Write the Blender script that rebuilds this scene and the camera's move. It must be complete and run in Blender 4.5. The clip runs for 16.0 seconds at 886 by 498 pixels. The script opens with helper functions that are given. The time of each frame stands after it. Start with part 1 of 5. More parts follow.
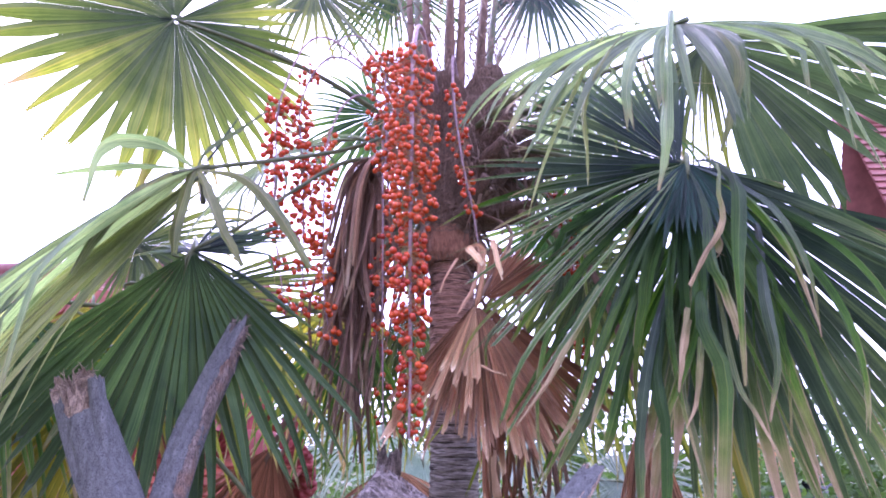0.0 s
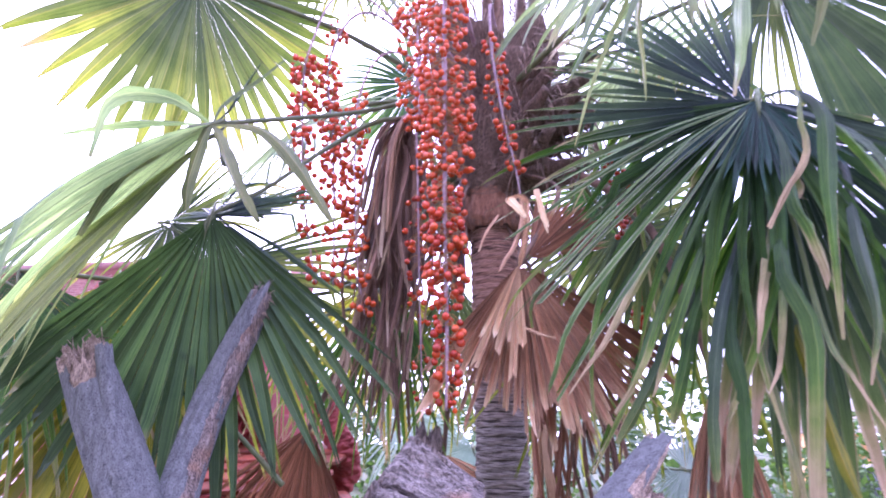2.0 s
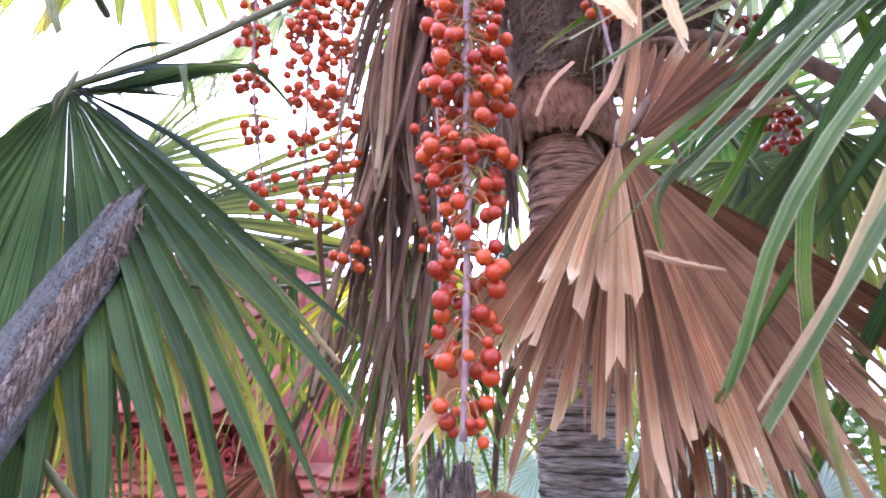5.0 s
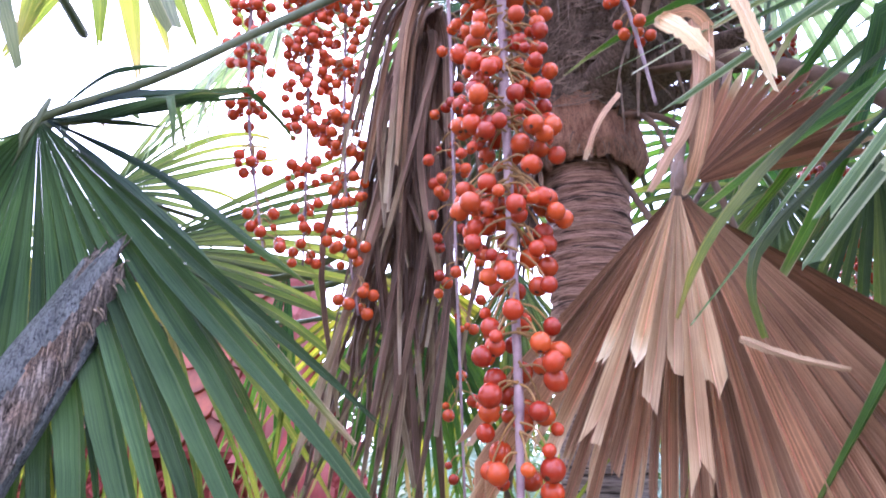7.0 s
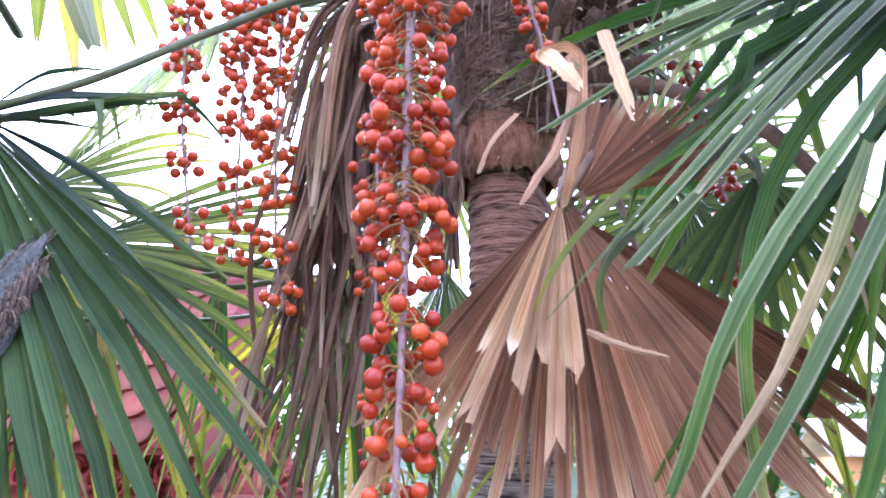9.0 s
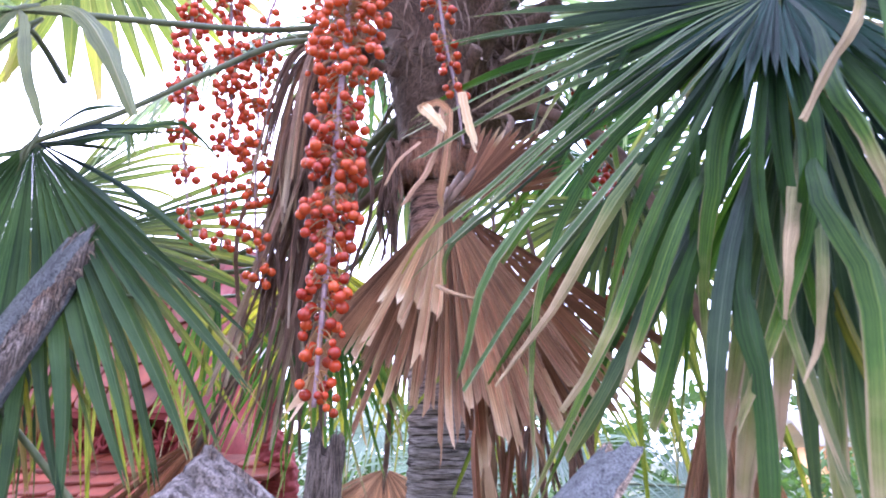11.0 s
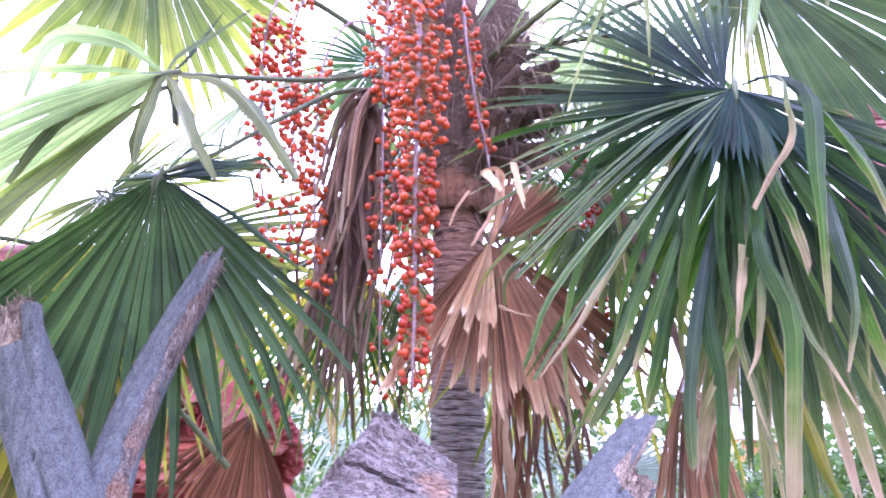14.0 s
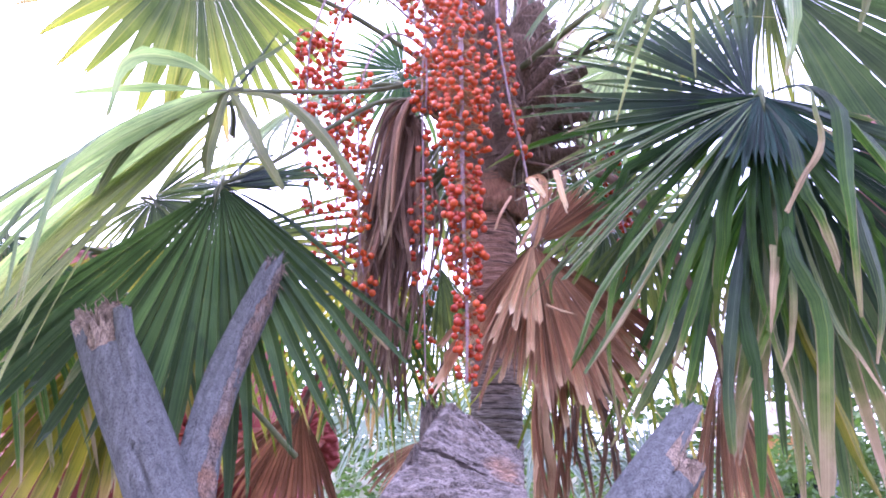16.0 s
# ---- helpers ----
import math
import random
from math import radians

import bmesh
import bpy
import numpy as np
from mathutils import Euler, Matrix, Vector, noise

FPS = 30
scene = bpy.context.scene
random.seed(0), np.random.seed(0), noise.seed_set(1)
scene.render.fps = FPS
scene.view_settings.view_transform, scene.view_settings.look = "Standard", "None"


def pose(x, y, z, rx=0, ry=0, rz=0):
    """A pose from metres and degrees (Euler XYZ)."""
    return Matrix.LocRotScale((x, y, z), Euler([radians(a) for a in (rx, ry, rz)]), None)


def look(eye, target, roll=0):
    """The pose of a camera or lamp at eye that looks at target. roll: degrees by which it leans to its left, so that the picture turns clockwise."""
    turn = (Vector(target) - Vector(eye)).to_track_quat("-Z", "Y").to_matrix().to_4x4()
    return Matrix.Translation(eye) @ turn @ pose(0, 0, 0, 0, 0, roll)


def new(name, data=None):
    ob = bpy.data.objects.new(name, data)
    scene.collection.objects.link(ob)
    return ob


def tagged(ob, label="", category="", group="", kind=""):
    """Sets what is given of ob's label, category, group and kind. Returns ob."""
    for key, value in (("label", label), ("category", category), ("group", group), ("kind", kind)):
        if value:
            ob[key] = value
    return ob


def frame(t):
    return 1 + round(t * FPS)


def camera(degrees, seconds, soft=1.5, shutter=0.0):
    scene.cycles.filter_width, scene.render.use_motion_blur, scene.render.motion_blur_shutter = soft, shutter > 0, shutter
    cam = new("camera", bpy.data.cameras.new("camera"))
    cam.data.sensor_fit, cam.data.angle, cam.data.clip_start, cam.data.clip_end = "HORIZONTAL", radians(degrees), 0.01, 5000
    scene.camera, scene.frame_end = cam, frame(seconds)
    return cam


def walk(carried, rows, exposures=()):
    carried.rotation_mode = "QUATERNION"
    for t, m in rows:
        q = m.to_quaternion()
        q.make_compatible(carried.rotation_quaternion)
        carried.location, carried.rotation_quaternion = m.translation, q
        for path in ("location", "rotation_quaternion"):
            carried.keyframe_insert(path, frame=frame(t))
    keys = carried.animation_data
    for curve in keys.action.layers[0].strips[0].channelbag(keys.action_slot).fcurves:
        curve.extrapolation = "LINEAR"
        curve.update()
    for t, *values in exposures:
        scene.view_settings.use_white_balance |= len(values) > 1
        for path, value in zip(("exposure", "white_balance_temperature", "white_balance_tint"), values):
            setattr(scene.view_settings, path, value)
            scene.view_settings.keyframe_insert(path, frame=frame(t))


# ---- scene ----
cam = camera(67.3, 16.0, 1.85, 0.45)
PATH = [
    (0, (0.152, 0.231, 1.645), (-0.056, 2.133, 2.227), 1.1),
    (0.5, (0.193, 0.235, 1.656), (-0.034, 2.142, 2.215), 1.6),
    (1, (0.217, 0.268, 1.648), (-0.066, 2.165, 2.216), 1.5),
    (1.5, (0.184, 0.300, 1.638), (-0.104, 2.201, 2.188), 0.8),
    (2, (0.158, 0.397, 1.610), (-0.200, 2.283, 2.174), 0.9),
    (2.5, (0.186, 0.508, 1.607), (-0.269, 2.377, 2.153), 0.6),
    (3, (0.224, 0.641, 1.601), (-0.286, 2.488, 2.175), 1.6),
    (3.5, (0.215, 0.807, 1.599), (-0.353, 2.642, 2.157), 1.5),
    (4, (0.167, 0.910, 1.605), (-0.402, 2.744, 2.167), 1.6),
    (4.2, (0.143, 0.950, 1.617), (-0.413, 2.790, 2.171), 1.3),
    (6.3, (0.024, 1.148, 1.707), (-0.522, 2.976, 2.308), 2.1),
    (6.5, (0.018, 1.147, 1.712), (-0.515, 2.979, 2.310), 1.5),
    (7, (0.012, 1.139, 1.741), (-0.498, 2.982, 2.326), 1.2),
    (7.5, (0.030, 1.130, 1.754), (-0.430, 2.980, 2.357), 2.5),
    (8, (0.053, 1.118, 1.743), (-0.366, 2.973, 2.362), 2.7),
    (8.5, (0.056, 1.112, 1.732), (-0.333, 2.976, 2.344), 2.0),
    (9, (0.073, 1.091, 1.721), (-0.301, 2.962, 2.321), 1.4),
    (9.5, (0.107, 1.046, 1.683), (-0.284, 2.909, 2.297), 2.1),
    (10, (0.162, 0.978, 1.647), (-0.229, 2.841, 2.262), 1.6),
    (10.2, (0.182, 0.956, 1.640), (-0.196, 2.822, 2.253), 1.3),
    (12.3, (0.285, 0.571, 1.589), (-0.062, 2.457, 2.157), 1.9),
    (12.5, (0.285, 0.540, 1.587), (-0.032, 2.430, 2.158), 1.8),
    (13, (0.220, 0.494, 1.592), (-0.041, 2.393, 2.160), 2.2),
    (13.5, (0.120, 0.499, 1.583), (-0.078, 2.406, 2.152), 2.2),
    (14, (0.097, 0.474, 1.577), (-0.092, 2.381, 2.150), 2.0),
    (14.5, (0.079, 0.419, 1.581), (-0.090, 2.327, 2.156), 1.4),
    (15, (0.079, 0.390, 1.570), (-0.126, 2.296, 2.140), 1.9),
    (15.5, (0.070, 0.390, 1.564), (-0.159, 2.296, 2.126), 2.1),
    (16, (0.028, 0.384, 1.561), (-0.186, 2.290, 2.127), 1.6),
]
walk(cam, [(t, look(eye, target, roll)) for t, eye, target, roll in PATH], [(0.0, 0.90, 5160, 53), (2.0, 1.16, 5160, 54), (3.0, 1.06, 5160, 46), (4.2, 1.40, 5500, 40), (6.5, 1.38, 5100, 31), (9.0, 1.46, 5100, 30), (10.2, 1.26, 5100, 31), (12.5, 1.54, 5040, 43), (14.0, 1.58, 5090, 47), (15.0, 1.46, 5140, 48), (16.0, 1.20, 5190, 49)])

# ---- world, sun ----
SUN_AZ, SUN_EL = -40.0, 42.0   # degrees from +y towards +x, and above the horizon
world = bpy.data.worlds.new("overcast_sky")
scene.world = world
world.use_nodes = True
wt = world.node_tree
wt.nodes.clear()
sky = wt.nodes.new("ShaderNodeTexSky")
sky.sky_type, sky.sun_disc = "NISHITA", False
sky.sun_elevation, sky.sun_rotation = radians(SUN_EL), radians(SUN_AZ)
sky.dust_density, sky.air_density = 4.0, 1.0
scaled = wt.nodes.new("ShaderNodeVectorMath")
scaled.operation = "SCALE"
scaled.inputs["Scale"].default_value = 0.12
cloud = wt.nodes.new("ShaderNodeMix")
cloud.data_type = "RGBA"
cloud.inputs[0].default_value = 0.72
cloud.inputs[7].default_value = (1.30, 1.32, 1.36, 1)
bg = wt.nodes.new("ShaderNodeBackground")
bg.inputs["Strength"].default_value = 1.9
wout = wt.nodes.new("ShaderNodeOutputWorld")
wt.links.new(sky.outputs[0], scaled.inputs[0])
wt.links.new(scaled.outputs[0], cloud.inputs[6])
wt.links.new(cloud.outputs[2], bg.inputs["Color"])
wt.links.new(bg.outputs[0], wout.inputs[0])

sun_data = bpy.data.lights.new("sun", "SUN")
sun_data.energy, sun_data.angle, sun_data.color = 2.6, radians(12), (1.0, 0.95, 0.86)
sun = new("sun", sun_data)
sd = Vector((math.sin(radians(SUN_AZ)) * math.cos(radians(SUN_EL)), math.cos(radians(SUN_AZ)) * math.cos(radians(SUN_EL)), math.sin(radians(SUN_EL))))
sun.matrix_world = look(sd * 30, (0, 0, 0))

# ---- materials ----


class Nodes:
    """A short way to write a node material."""

    def __init__(self, name):
        self.mat = bpy.data.materials.new(name)
        self.mat.use_nodes = True
        self.t = self.mat.node_tree
        self.bsdf = self.t.nodes["Principled BSDF"]
        self.out = self.t.nodes["Material Output"]

    def add(self, kind, **values):
        n = self.t.nodes.new(kind)
        for k, v in values.items():
            n.inputs[k.replace("_", " ")].default_value = v
        return n

    def link(self, a, b):
        self.t.links.new(a, b)

    def coords(self, kind="Object", scale=(1, 1, 1)):
        c = self.t.nodes.new("ShaderNodeTexCoord")
        m = self.add("ShaderNodeMapping", Scale=scale)
        self.link(c.outputs[kind], m.inputs[0])
        return m.outputs[0]

    def noise(self, vec, scale, detail=4.0, rough=0.55):
        n = self.add("ShaderNodeTexNoise", Scale=scale, Detail=detail, Roughness=rough)
        self.link(vec, n.inputs["Vector"])
        return n.outputs["Fac"]

    def ramp(self, fac, stops):
        r = self.t.nodes.new("ShaderNodeValToRGB")
        e = r.color_ramp.elements
        while len(e) < len(stops):
            e.new(0.5)
        for el, (p, c) in zip(e, stops):
            el.position, el.color = p, (*c, 1) if len(c) == 3 else c
        self.link(fac, r.inputs[0])
        return r.outputs[0]

    def mix(self, fac, a, b, mode="MIX"):
        m = self.t.nodes.new("ShaderNodeMix")
        m.data_type, m.blend_type = "RGBA", mode
        for sock, v in ((m.inputs[0], fac), (m.inputs[6], a), (m.inputs[7], b)):
            if isinstance(v, (int, float)):
                sock.default_value = v
            elif isinstance(v, tuple):
                sock.default_value = (*v, 1)
            else:
                self.link(v, sock)
        return m.outputs[2]

    def math(self, op, a, b=0.0, clamp=False):
        m = self.t.nodes.new("ShaderNodeMath")
        m.operation, m.use_clamp = op, clamp
        for sock, v in ((m.inputs[0], a), (m.inputs[1], b)):
            if isinstance(v, (int, float)):
                sock.default_value = v
            else:
                self.link(v, sock)
        return m.outputs[0]

    def random(self):
        return self.t.nodes.new("ShaderNodeObjectInfo").outputs["Random"]

    def bump(self, height, strength, distance):
        b = self.add("ShaderNodeBump", Strength=strength, Distance=distance)
        self.link(height, b.inputs["Height"])
        self.link(b.outputs[0], self.bsdf.inputs["Normal"])
        return b.outputs[0]

    def finish(self, color, rough=0.6, metal=0.0, spec=0.5):
        self.link(color, self.bsdf.inputs["Base Color"])
        if isinstance(rough, (int, float)):
            self.bsdf.inputs["Roughness"].default_value = rough
        else:
            self.link(rough, self.bsdf.inputs["Roughness"])
        self.bsdf.inputs["Metallic"].default_value = metal
        self.bsdf.inputs["Specular IOR Level"].default_value = spec
        return self.mat


def leaf_material(name, dark, light, dry, glow, dry_from=0.86, rough=0.42, clear=0.35, fresh=False, margin=0.0, gloss=0.32):
    """A ribbed palm blade: u runs across a segment, v along it; tips and edges dry out."""
    n = Nodes(name)
    uv = n.t.nodes.new("ShaderNodeUVMap").outputs[0]
    sep = n.t.nodes.new("ShaderNodeSeparateXYZ")
    n.link(uv, sep.inputs[0])
    u, v = sep.outputs[0], sep.outputs[1]
    stretched = n.add("ShaderNodeMapping", Scale=(26.0, 1.3, 1.0))
    n.link(uv, stretched.inputs[0])
    rnd = n.random()
    shift = n.add("ShaderNodeVectorMath")
    n.link(stretched.outputs[0], shift.inputs[0])
    n.link(n.math("MULTIPLY", rnd, 37.0), shift.inputs[1])
    ribs = n.noise(shift.outputs[0], 1.0, 3.0)
    blotch = n.noise(n.coords("Object"), 9.0, 4.0)
    base = n.mix(n.ramp(n.math("ADD", n.math("MULTIPLY", ribs, 0.7), n.math("MULTIPLY", blotch, 0.45)), [(0.42, (0, 0, 0)), (0.72, (1, 1, 1))]), dark, light)
    midrib = n.ramp(n.math("ABSOLUTE", n.math("SUBTRACT", u, 0.5)), [(0.0, (1, 1, 1)), (0.05, (0, 0, 0))])
    base = n.mix(n.math("MULTIPLY", midrib, 0.55), base, (light[0] * 1.6 + 0.03, light[1] * 1.3 + 0.02, light[2] * 1.6 + 0.02))
    tone = n.ramp(rnd, [(0.0, (0.42, 0.50, 0.56)), (0.5, (0.95, 0.97, 1.0)), (1.0, (1.65, 1.45, 1.1))] if fresh else [(0.0, (0.58, 0.57, 0.58)), (0.5, (0.95, 0.95, 0.95)), (1.0, (1.35, 1.35, 1.33))])
    base = n.mix(1.0, base, tone, "MULTIPLY")
    # shade round the hub painted in as dark blue-green; tips yellow with age
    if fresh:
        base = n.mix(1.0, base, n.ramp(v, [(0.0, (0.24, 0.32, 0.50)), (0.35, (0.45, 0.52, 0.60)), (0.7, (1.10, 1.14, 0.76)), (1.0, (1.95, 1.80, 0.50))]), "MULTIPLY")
    edge = n.math("ABSOLUTE", n.math("SUBTRACT", u, 0.5))
    edge = n.math("MULTIPLY", n.math("SUBTRACT", edge, 0.40), 2.4 if fresh else 1.1)
    wander = n.math("ADD", n.math("MULTIPLY", n.math("SUBTRACT", blotch, 0.5), 0.42), n.math("MULTIPLY", n.math("SUBTRACT", rnd, 0.5), 0.34))
    worn = n.math("ADD", n.math("ADD", v, wander), n.math("MAXIMUM", edge, 0.0))
    dried = n.ramp(n.math("MULTIPLY", n.math("SUBTRACT", worn, dry_from), 4.5, True), [(0.0, (0, 0, 0)), (0.4, (0.45, 0.45, 0.45)), (1.0, (1, 1, 1))])
    yellow = n.mix(0.30, (0.25, 0.26, 0.05), dry)
    dead = n.mix(dried, yellow, dry)
    dead = n.mix(1.0, dead, n.ramp(n.math("ADD", n.math("MULTIPLY", ribs, 0.6), n.math("MULTIPLY", blotch, 0.5)), [(0.38, (0.42, 0.36, 0.30)), (0.55, (0.85, 0.82, 0.78)), (0.72, (1.15, 1.12, 1.08))]), "MULTIPLY")
    if margin:
        rim = n.ramp(n.math("ADD", n.math("ABSOLUTE", n.math("SUBTRACT", u, 0.5)), n.math("MULTIPLY", n.math("SUBTRACT", blotch, 0.5), 0.16)), [(0.36, (0, 0, 0)), (0.45, (1, 1, 1))])
        base = n.mix(n.math("MULTIPLY", rim, margin), base, n.mix(0.35, dry, light))
    colour = n.mix(dried, base, dead)
    n.finish(colour, rough, 0.0, gloss)
    bump = n.bump(ribs, 0.7, 0.002)
    tr = n.add("ShaderNodeBsdfTranslucent")
    n.link(n.mix(dried, n.mix(1.0, base, glow, "MULTIPLY"), dead), tr.inputs["Color"])
    n.link(bump, tr.inputs["Normal"])
    mx = n.add("ShaderNodeMixShader", Fac=clear)
    n.link(n.bsdf.outputs[0], mx.inputs[1])
    n.link(tr.outputs[0], mx.inputs[2])
    n.link(mx.outputs[0], n.out.inputs[0])
    return n.mat


def bark_material(name, low, high, inner, along=(14, 14, 3), bump=0.6, patch=0.62, dist=0.006, streak=0.0, pits=0.0):
    n = Nodes(name)
    c = n.coords("Object")
    grain = n.noise(n.coords("Object", along), 6.0, 9.0, 0.72)
    fine = n.noise(c, 420.0, 2.0)
    big = n.noise(c, 5.0, 4.0)
    col = n.mix(n.ramp(grain, [(0.3, (0, 0, 0)), (0.7, (1, 1, 1))]), low, high)
    col = n.mix(n.ramp(big, [(patch, (0, 0, 0)), (patch + 0.08, (1, 1, 1))]), col, inner)
    col = n.mix(n.ramp(fine, [(0.36, (1, 1, 1)), (0.5, (0, 0, 0))]), col, n.mix(1.0, col, (0.55, 0.55, 0.6), "MULTIPLY"))
    height = n.math("ADD", grain, n.math("MULTIPLY", fine, 0.35))
    if streak:
        lines = n.noise(n.coords("Object", (along[0] * 9, along[1] * 9, along[2] * 2.5)), 5.0, 5.0, 0.6)
        lines = n.ramp(lines, [(0.40, (0, 0, 0)), (0.54, (1, 1, 1))])
        col = n.mix(n.math("MULTIPLY", n.math("SUBTRACT", 1.0, lines), streak), col, n.mix(1.0, col, (0.16, 0.15, 0.15), "MULTIPLY"))
        height = n.math("ADD", height, n.math("MULTIPLY", lines, 0.5))
    if pits:
        dots = n.noise(n.coords("Object", (1, 1, 0.6)), 430.0, 1.0)
        dots = n.ramp(dots, [(0.60, (0, 0, 0)), (0.66, (1, 1, 1))])
        col = n.mix(n.math("MULTIPLY", dots, pits), col, n.mix(1.0, col, (0.16, 0.16, 0.18), "MULTIPLY"))
        height = n.math("SUBTRACT", height, n.math("MULTIPLY", dots, 0.5))
    n.bump(height, bump, dist)
    return n.finish(col, 0.85, 0.0, 0.25)


def plain_material(name, a, b, scale, rough=0.7, bump=0.3, dist=0.004, vary=0.25, spec=0.4):
    """Two tones in a noise, each piece a little lighter or darker."""
    n = Nodes(name)
    c = n.coords("Object")
    f = n.noise(c, scale, 6.0, 0.6)
    fine = n.noise(c, scale * 9, 3.0)
    col = n.mix(n.ramp(f, [(0.3, (0, 0, 0)), (0.7, (1, 1, 1))]), a, b)
    k = n.random()
    col = n.mix(1.0, col, n.ramp(k, [(0.0, (1 - vary,) * 3), (1.0, (1 + vary,) * 3)]), "MULTIPLY")
    n.bump(n.math("ADD", f, n.math("MULTIPLY", fine, 0.4)), bump, dist)
    return n.finish(col, rough, 0.0, spec)


def berry_material():
    n = Nodes("ripe_berry_skin")
    k = n.random()
    c = n.coords("Object")
    col = n.ramp(k, [(0.0, (0.22, 0.015, 0.006)), (0.35, (0.38, 0.038, 0.008)), (0.8, (0.45, 0.068, 0.010)), (1.0, (0.28, 0.024, 0.008))])
    f = n.noise(c, 160.0, 4.0)
    col = n.mix(n.ramp(f, [(0.55, (0, 0, 0)), (0.8, (1, 1, 1))]), col, (0.30, 0.05, 0.02))
    sep = n.t.nodes.new("ShaderNodeSeparateXYZ")
    n.link(c, sep.inputs[0])
    tip = n.ramp(n.math("MULTIPLY", sep.outputs[2], -125.0, True), [(0.905, (0, 0, 0)), (0.925, (1, 1, 1))])
    col = n.mix(tip, col, (0.07, 0.03, 0.02))
    n.bump(f, 0.12, 0.001)
    n.bsdf.inputs["Subsurface Weight"].default_value = 0.03
    n.bsdf.inputs["Subsurface Radius"].default_value = (0.004, 0.001, 0.0005)
    return n.finish(col, n.ramp(f, [(0.3, (0.11,) * 3), (0.8, (0.24,) * 3)]), 0.0, 0.42)


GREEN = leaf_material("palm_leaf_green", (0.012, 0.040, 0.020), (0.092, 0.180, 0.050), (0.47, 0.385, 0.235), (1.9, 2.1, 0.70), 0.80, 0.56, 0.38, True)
BLADE = leaf_material("palm_leaf_torn_green", (0.040, 0.092, 0.030), (0.150, 0.240, 0.080), (0.66, 0.60, 0.48), (1.5, 1.7, 0.70), 1.03, 0.42, 0.32, margin=0.55)
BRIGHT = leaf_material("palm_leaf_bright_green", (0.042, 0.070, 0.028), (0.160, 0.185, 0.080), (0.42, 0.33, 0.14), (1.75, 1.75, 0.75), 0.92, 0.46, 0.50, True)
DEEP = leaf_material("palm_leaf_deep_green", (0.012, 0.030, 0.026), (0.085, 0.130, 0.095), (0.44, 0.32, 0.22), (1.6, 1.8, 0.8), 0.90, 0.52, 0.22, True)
SHEET = leaf_material("palm_leaf_grey_green", (0.019, 0.043, 0.022), (0.072, 0.120, 0.054), (0.40, 0.33, 0.20), (1.5, 1.8, 0.7), 0.98, 0.50, 0.24, gloss=0.18)
# glow of backlit segments put into the colour: paler and clearer than SILVER
PALE = leaf_material("palm_leaf_backlit_green", (0.095, 0.125, 0.062), (0.285, 0.315, 0.175), (0.50, 0.42, 0.20), (2.0, 2.0, 1.0), 1.0, 0.34, 0.60)
SILVER = leaf_material("palm_leaf_waxy_green", (0.052, 0.090, 0.058), (0.185, 0.250, 0.160), (0.46, 0.36, 0.20), (2.3, 2.25, 1.1), 1.0, 0.28, 0.58, gloss=0.55)
YELLOWING = leaf_material("palm_leaf_yellowing", (0.05, 0.085, 0.015), (0.30, 0.27, 0.03), (0.42, 0.30, 0.12), (1.8, 1.8, 0.7), 0.80, 0.5, 0.45)
DRYING = leaf_material("palm_leaf_drying", (0.060, 0.100, 0.034), (0.20, 0.235, 0.090), (0.60, 0.47, 0.30), (1.4, 1.4, 0.8), 0.62, 0.5, 0.30)
# hub shade and its bluish sheen put into a darker leaf colour
HEART = leaf_material("palm_leaf_shaded_heart", (0.008, 0.032, 0.024), (0.036, 0.098, 0.080), (0.06, 0.12, 0.09), (1.2, 1.6, 1.0), 1.3, 0.34, 0.12, gloss=0.35)
OVERHEAD = leaf_material("palm_leaf_shaded_green", (0.022, 0.048, 0.018), (0.080, 0.125, 0.045), (0.44, 0.36, 0.20), (1.5, 1.6, 0.6), 1.0, 0.8, 0.36)
DEAD = leaf_material("palm_leaf_dead_tan", (0.145, 0.066, 0.034), (0.58, 0.355, 0.215), (0.72, 0.53, 0.38), (1.05, 1.0, 0.95), 0.94, 0.6, 0.2)
DEAD_DARK = leaf_material("palm_leaf_dead_brown", (0.115, 0.046, 0.024), (0.32, 0.155, 0.082), (0.5, 0.38, 0.26), (1.05, 1.0, 0.95), 0.95, 0.62, 0.2)
DEAD_PALE = leaf_material("palm_leaf_bleached", (0.34, 0.195, 0.100), (0.74, 0.535, 0.325), (0.86, 0.72, 0.54), (1.05, 1.0, 0.95), 0.96, 0.6, 0.2)
DEAD_GREY = leaf_material("palm_leaf_dead_grey", (0.035, 0.017, 0.012), (0.26, 0.160, 0.110), (0.42, 0.33, 0.25), (1.05, 1.0, 0.95), 0.92, 0.75, 0.12)
# leaf green with haze mixed into it: lighter and bluer
FAR_LEAF = leaf_material("hazy_far_palm_leaf", (0.10, 0.16, 0.125), (0.27, 0.34, 0.285), (0.35, 0.33, 0.20), (1.5, 1.7, 0.9), 0.95, 0.4, 0.35)
STALK = plain_material("petiole_skin", (0.05, 0.075, 0.03), (0.12, 0.13, 0.06), 30.0, 0.5, 0.3, 0.002)
DRY_STALK = plain_material("dry_petiole", (0.06, 0.035, 0.025), (0.17, 0.10, 0.065), 30.0, 0.75, 0.5, 0.003)
FRUIT_STEM = plain_material("fruit_stem_skin", (0.16, 0.10, 0.12), (0.30, 0.21, 0.22), 60.0, 0.55, 0.3, 0.001)
TWIG = plain_material("fruit_twig", (0.16, 0.09, 0.03), (0.32, 0.17, 0.05), 80.0, 0.6, 0.2, 0.001)
BERRY = berry_material()


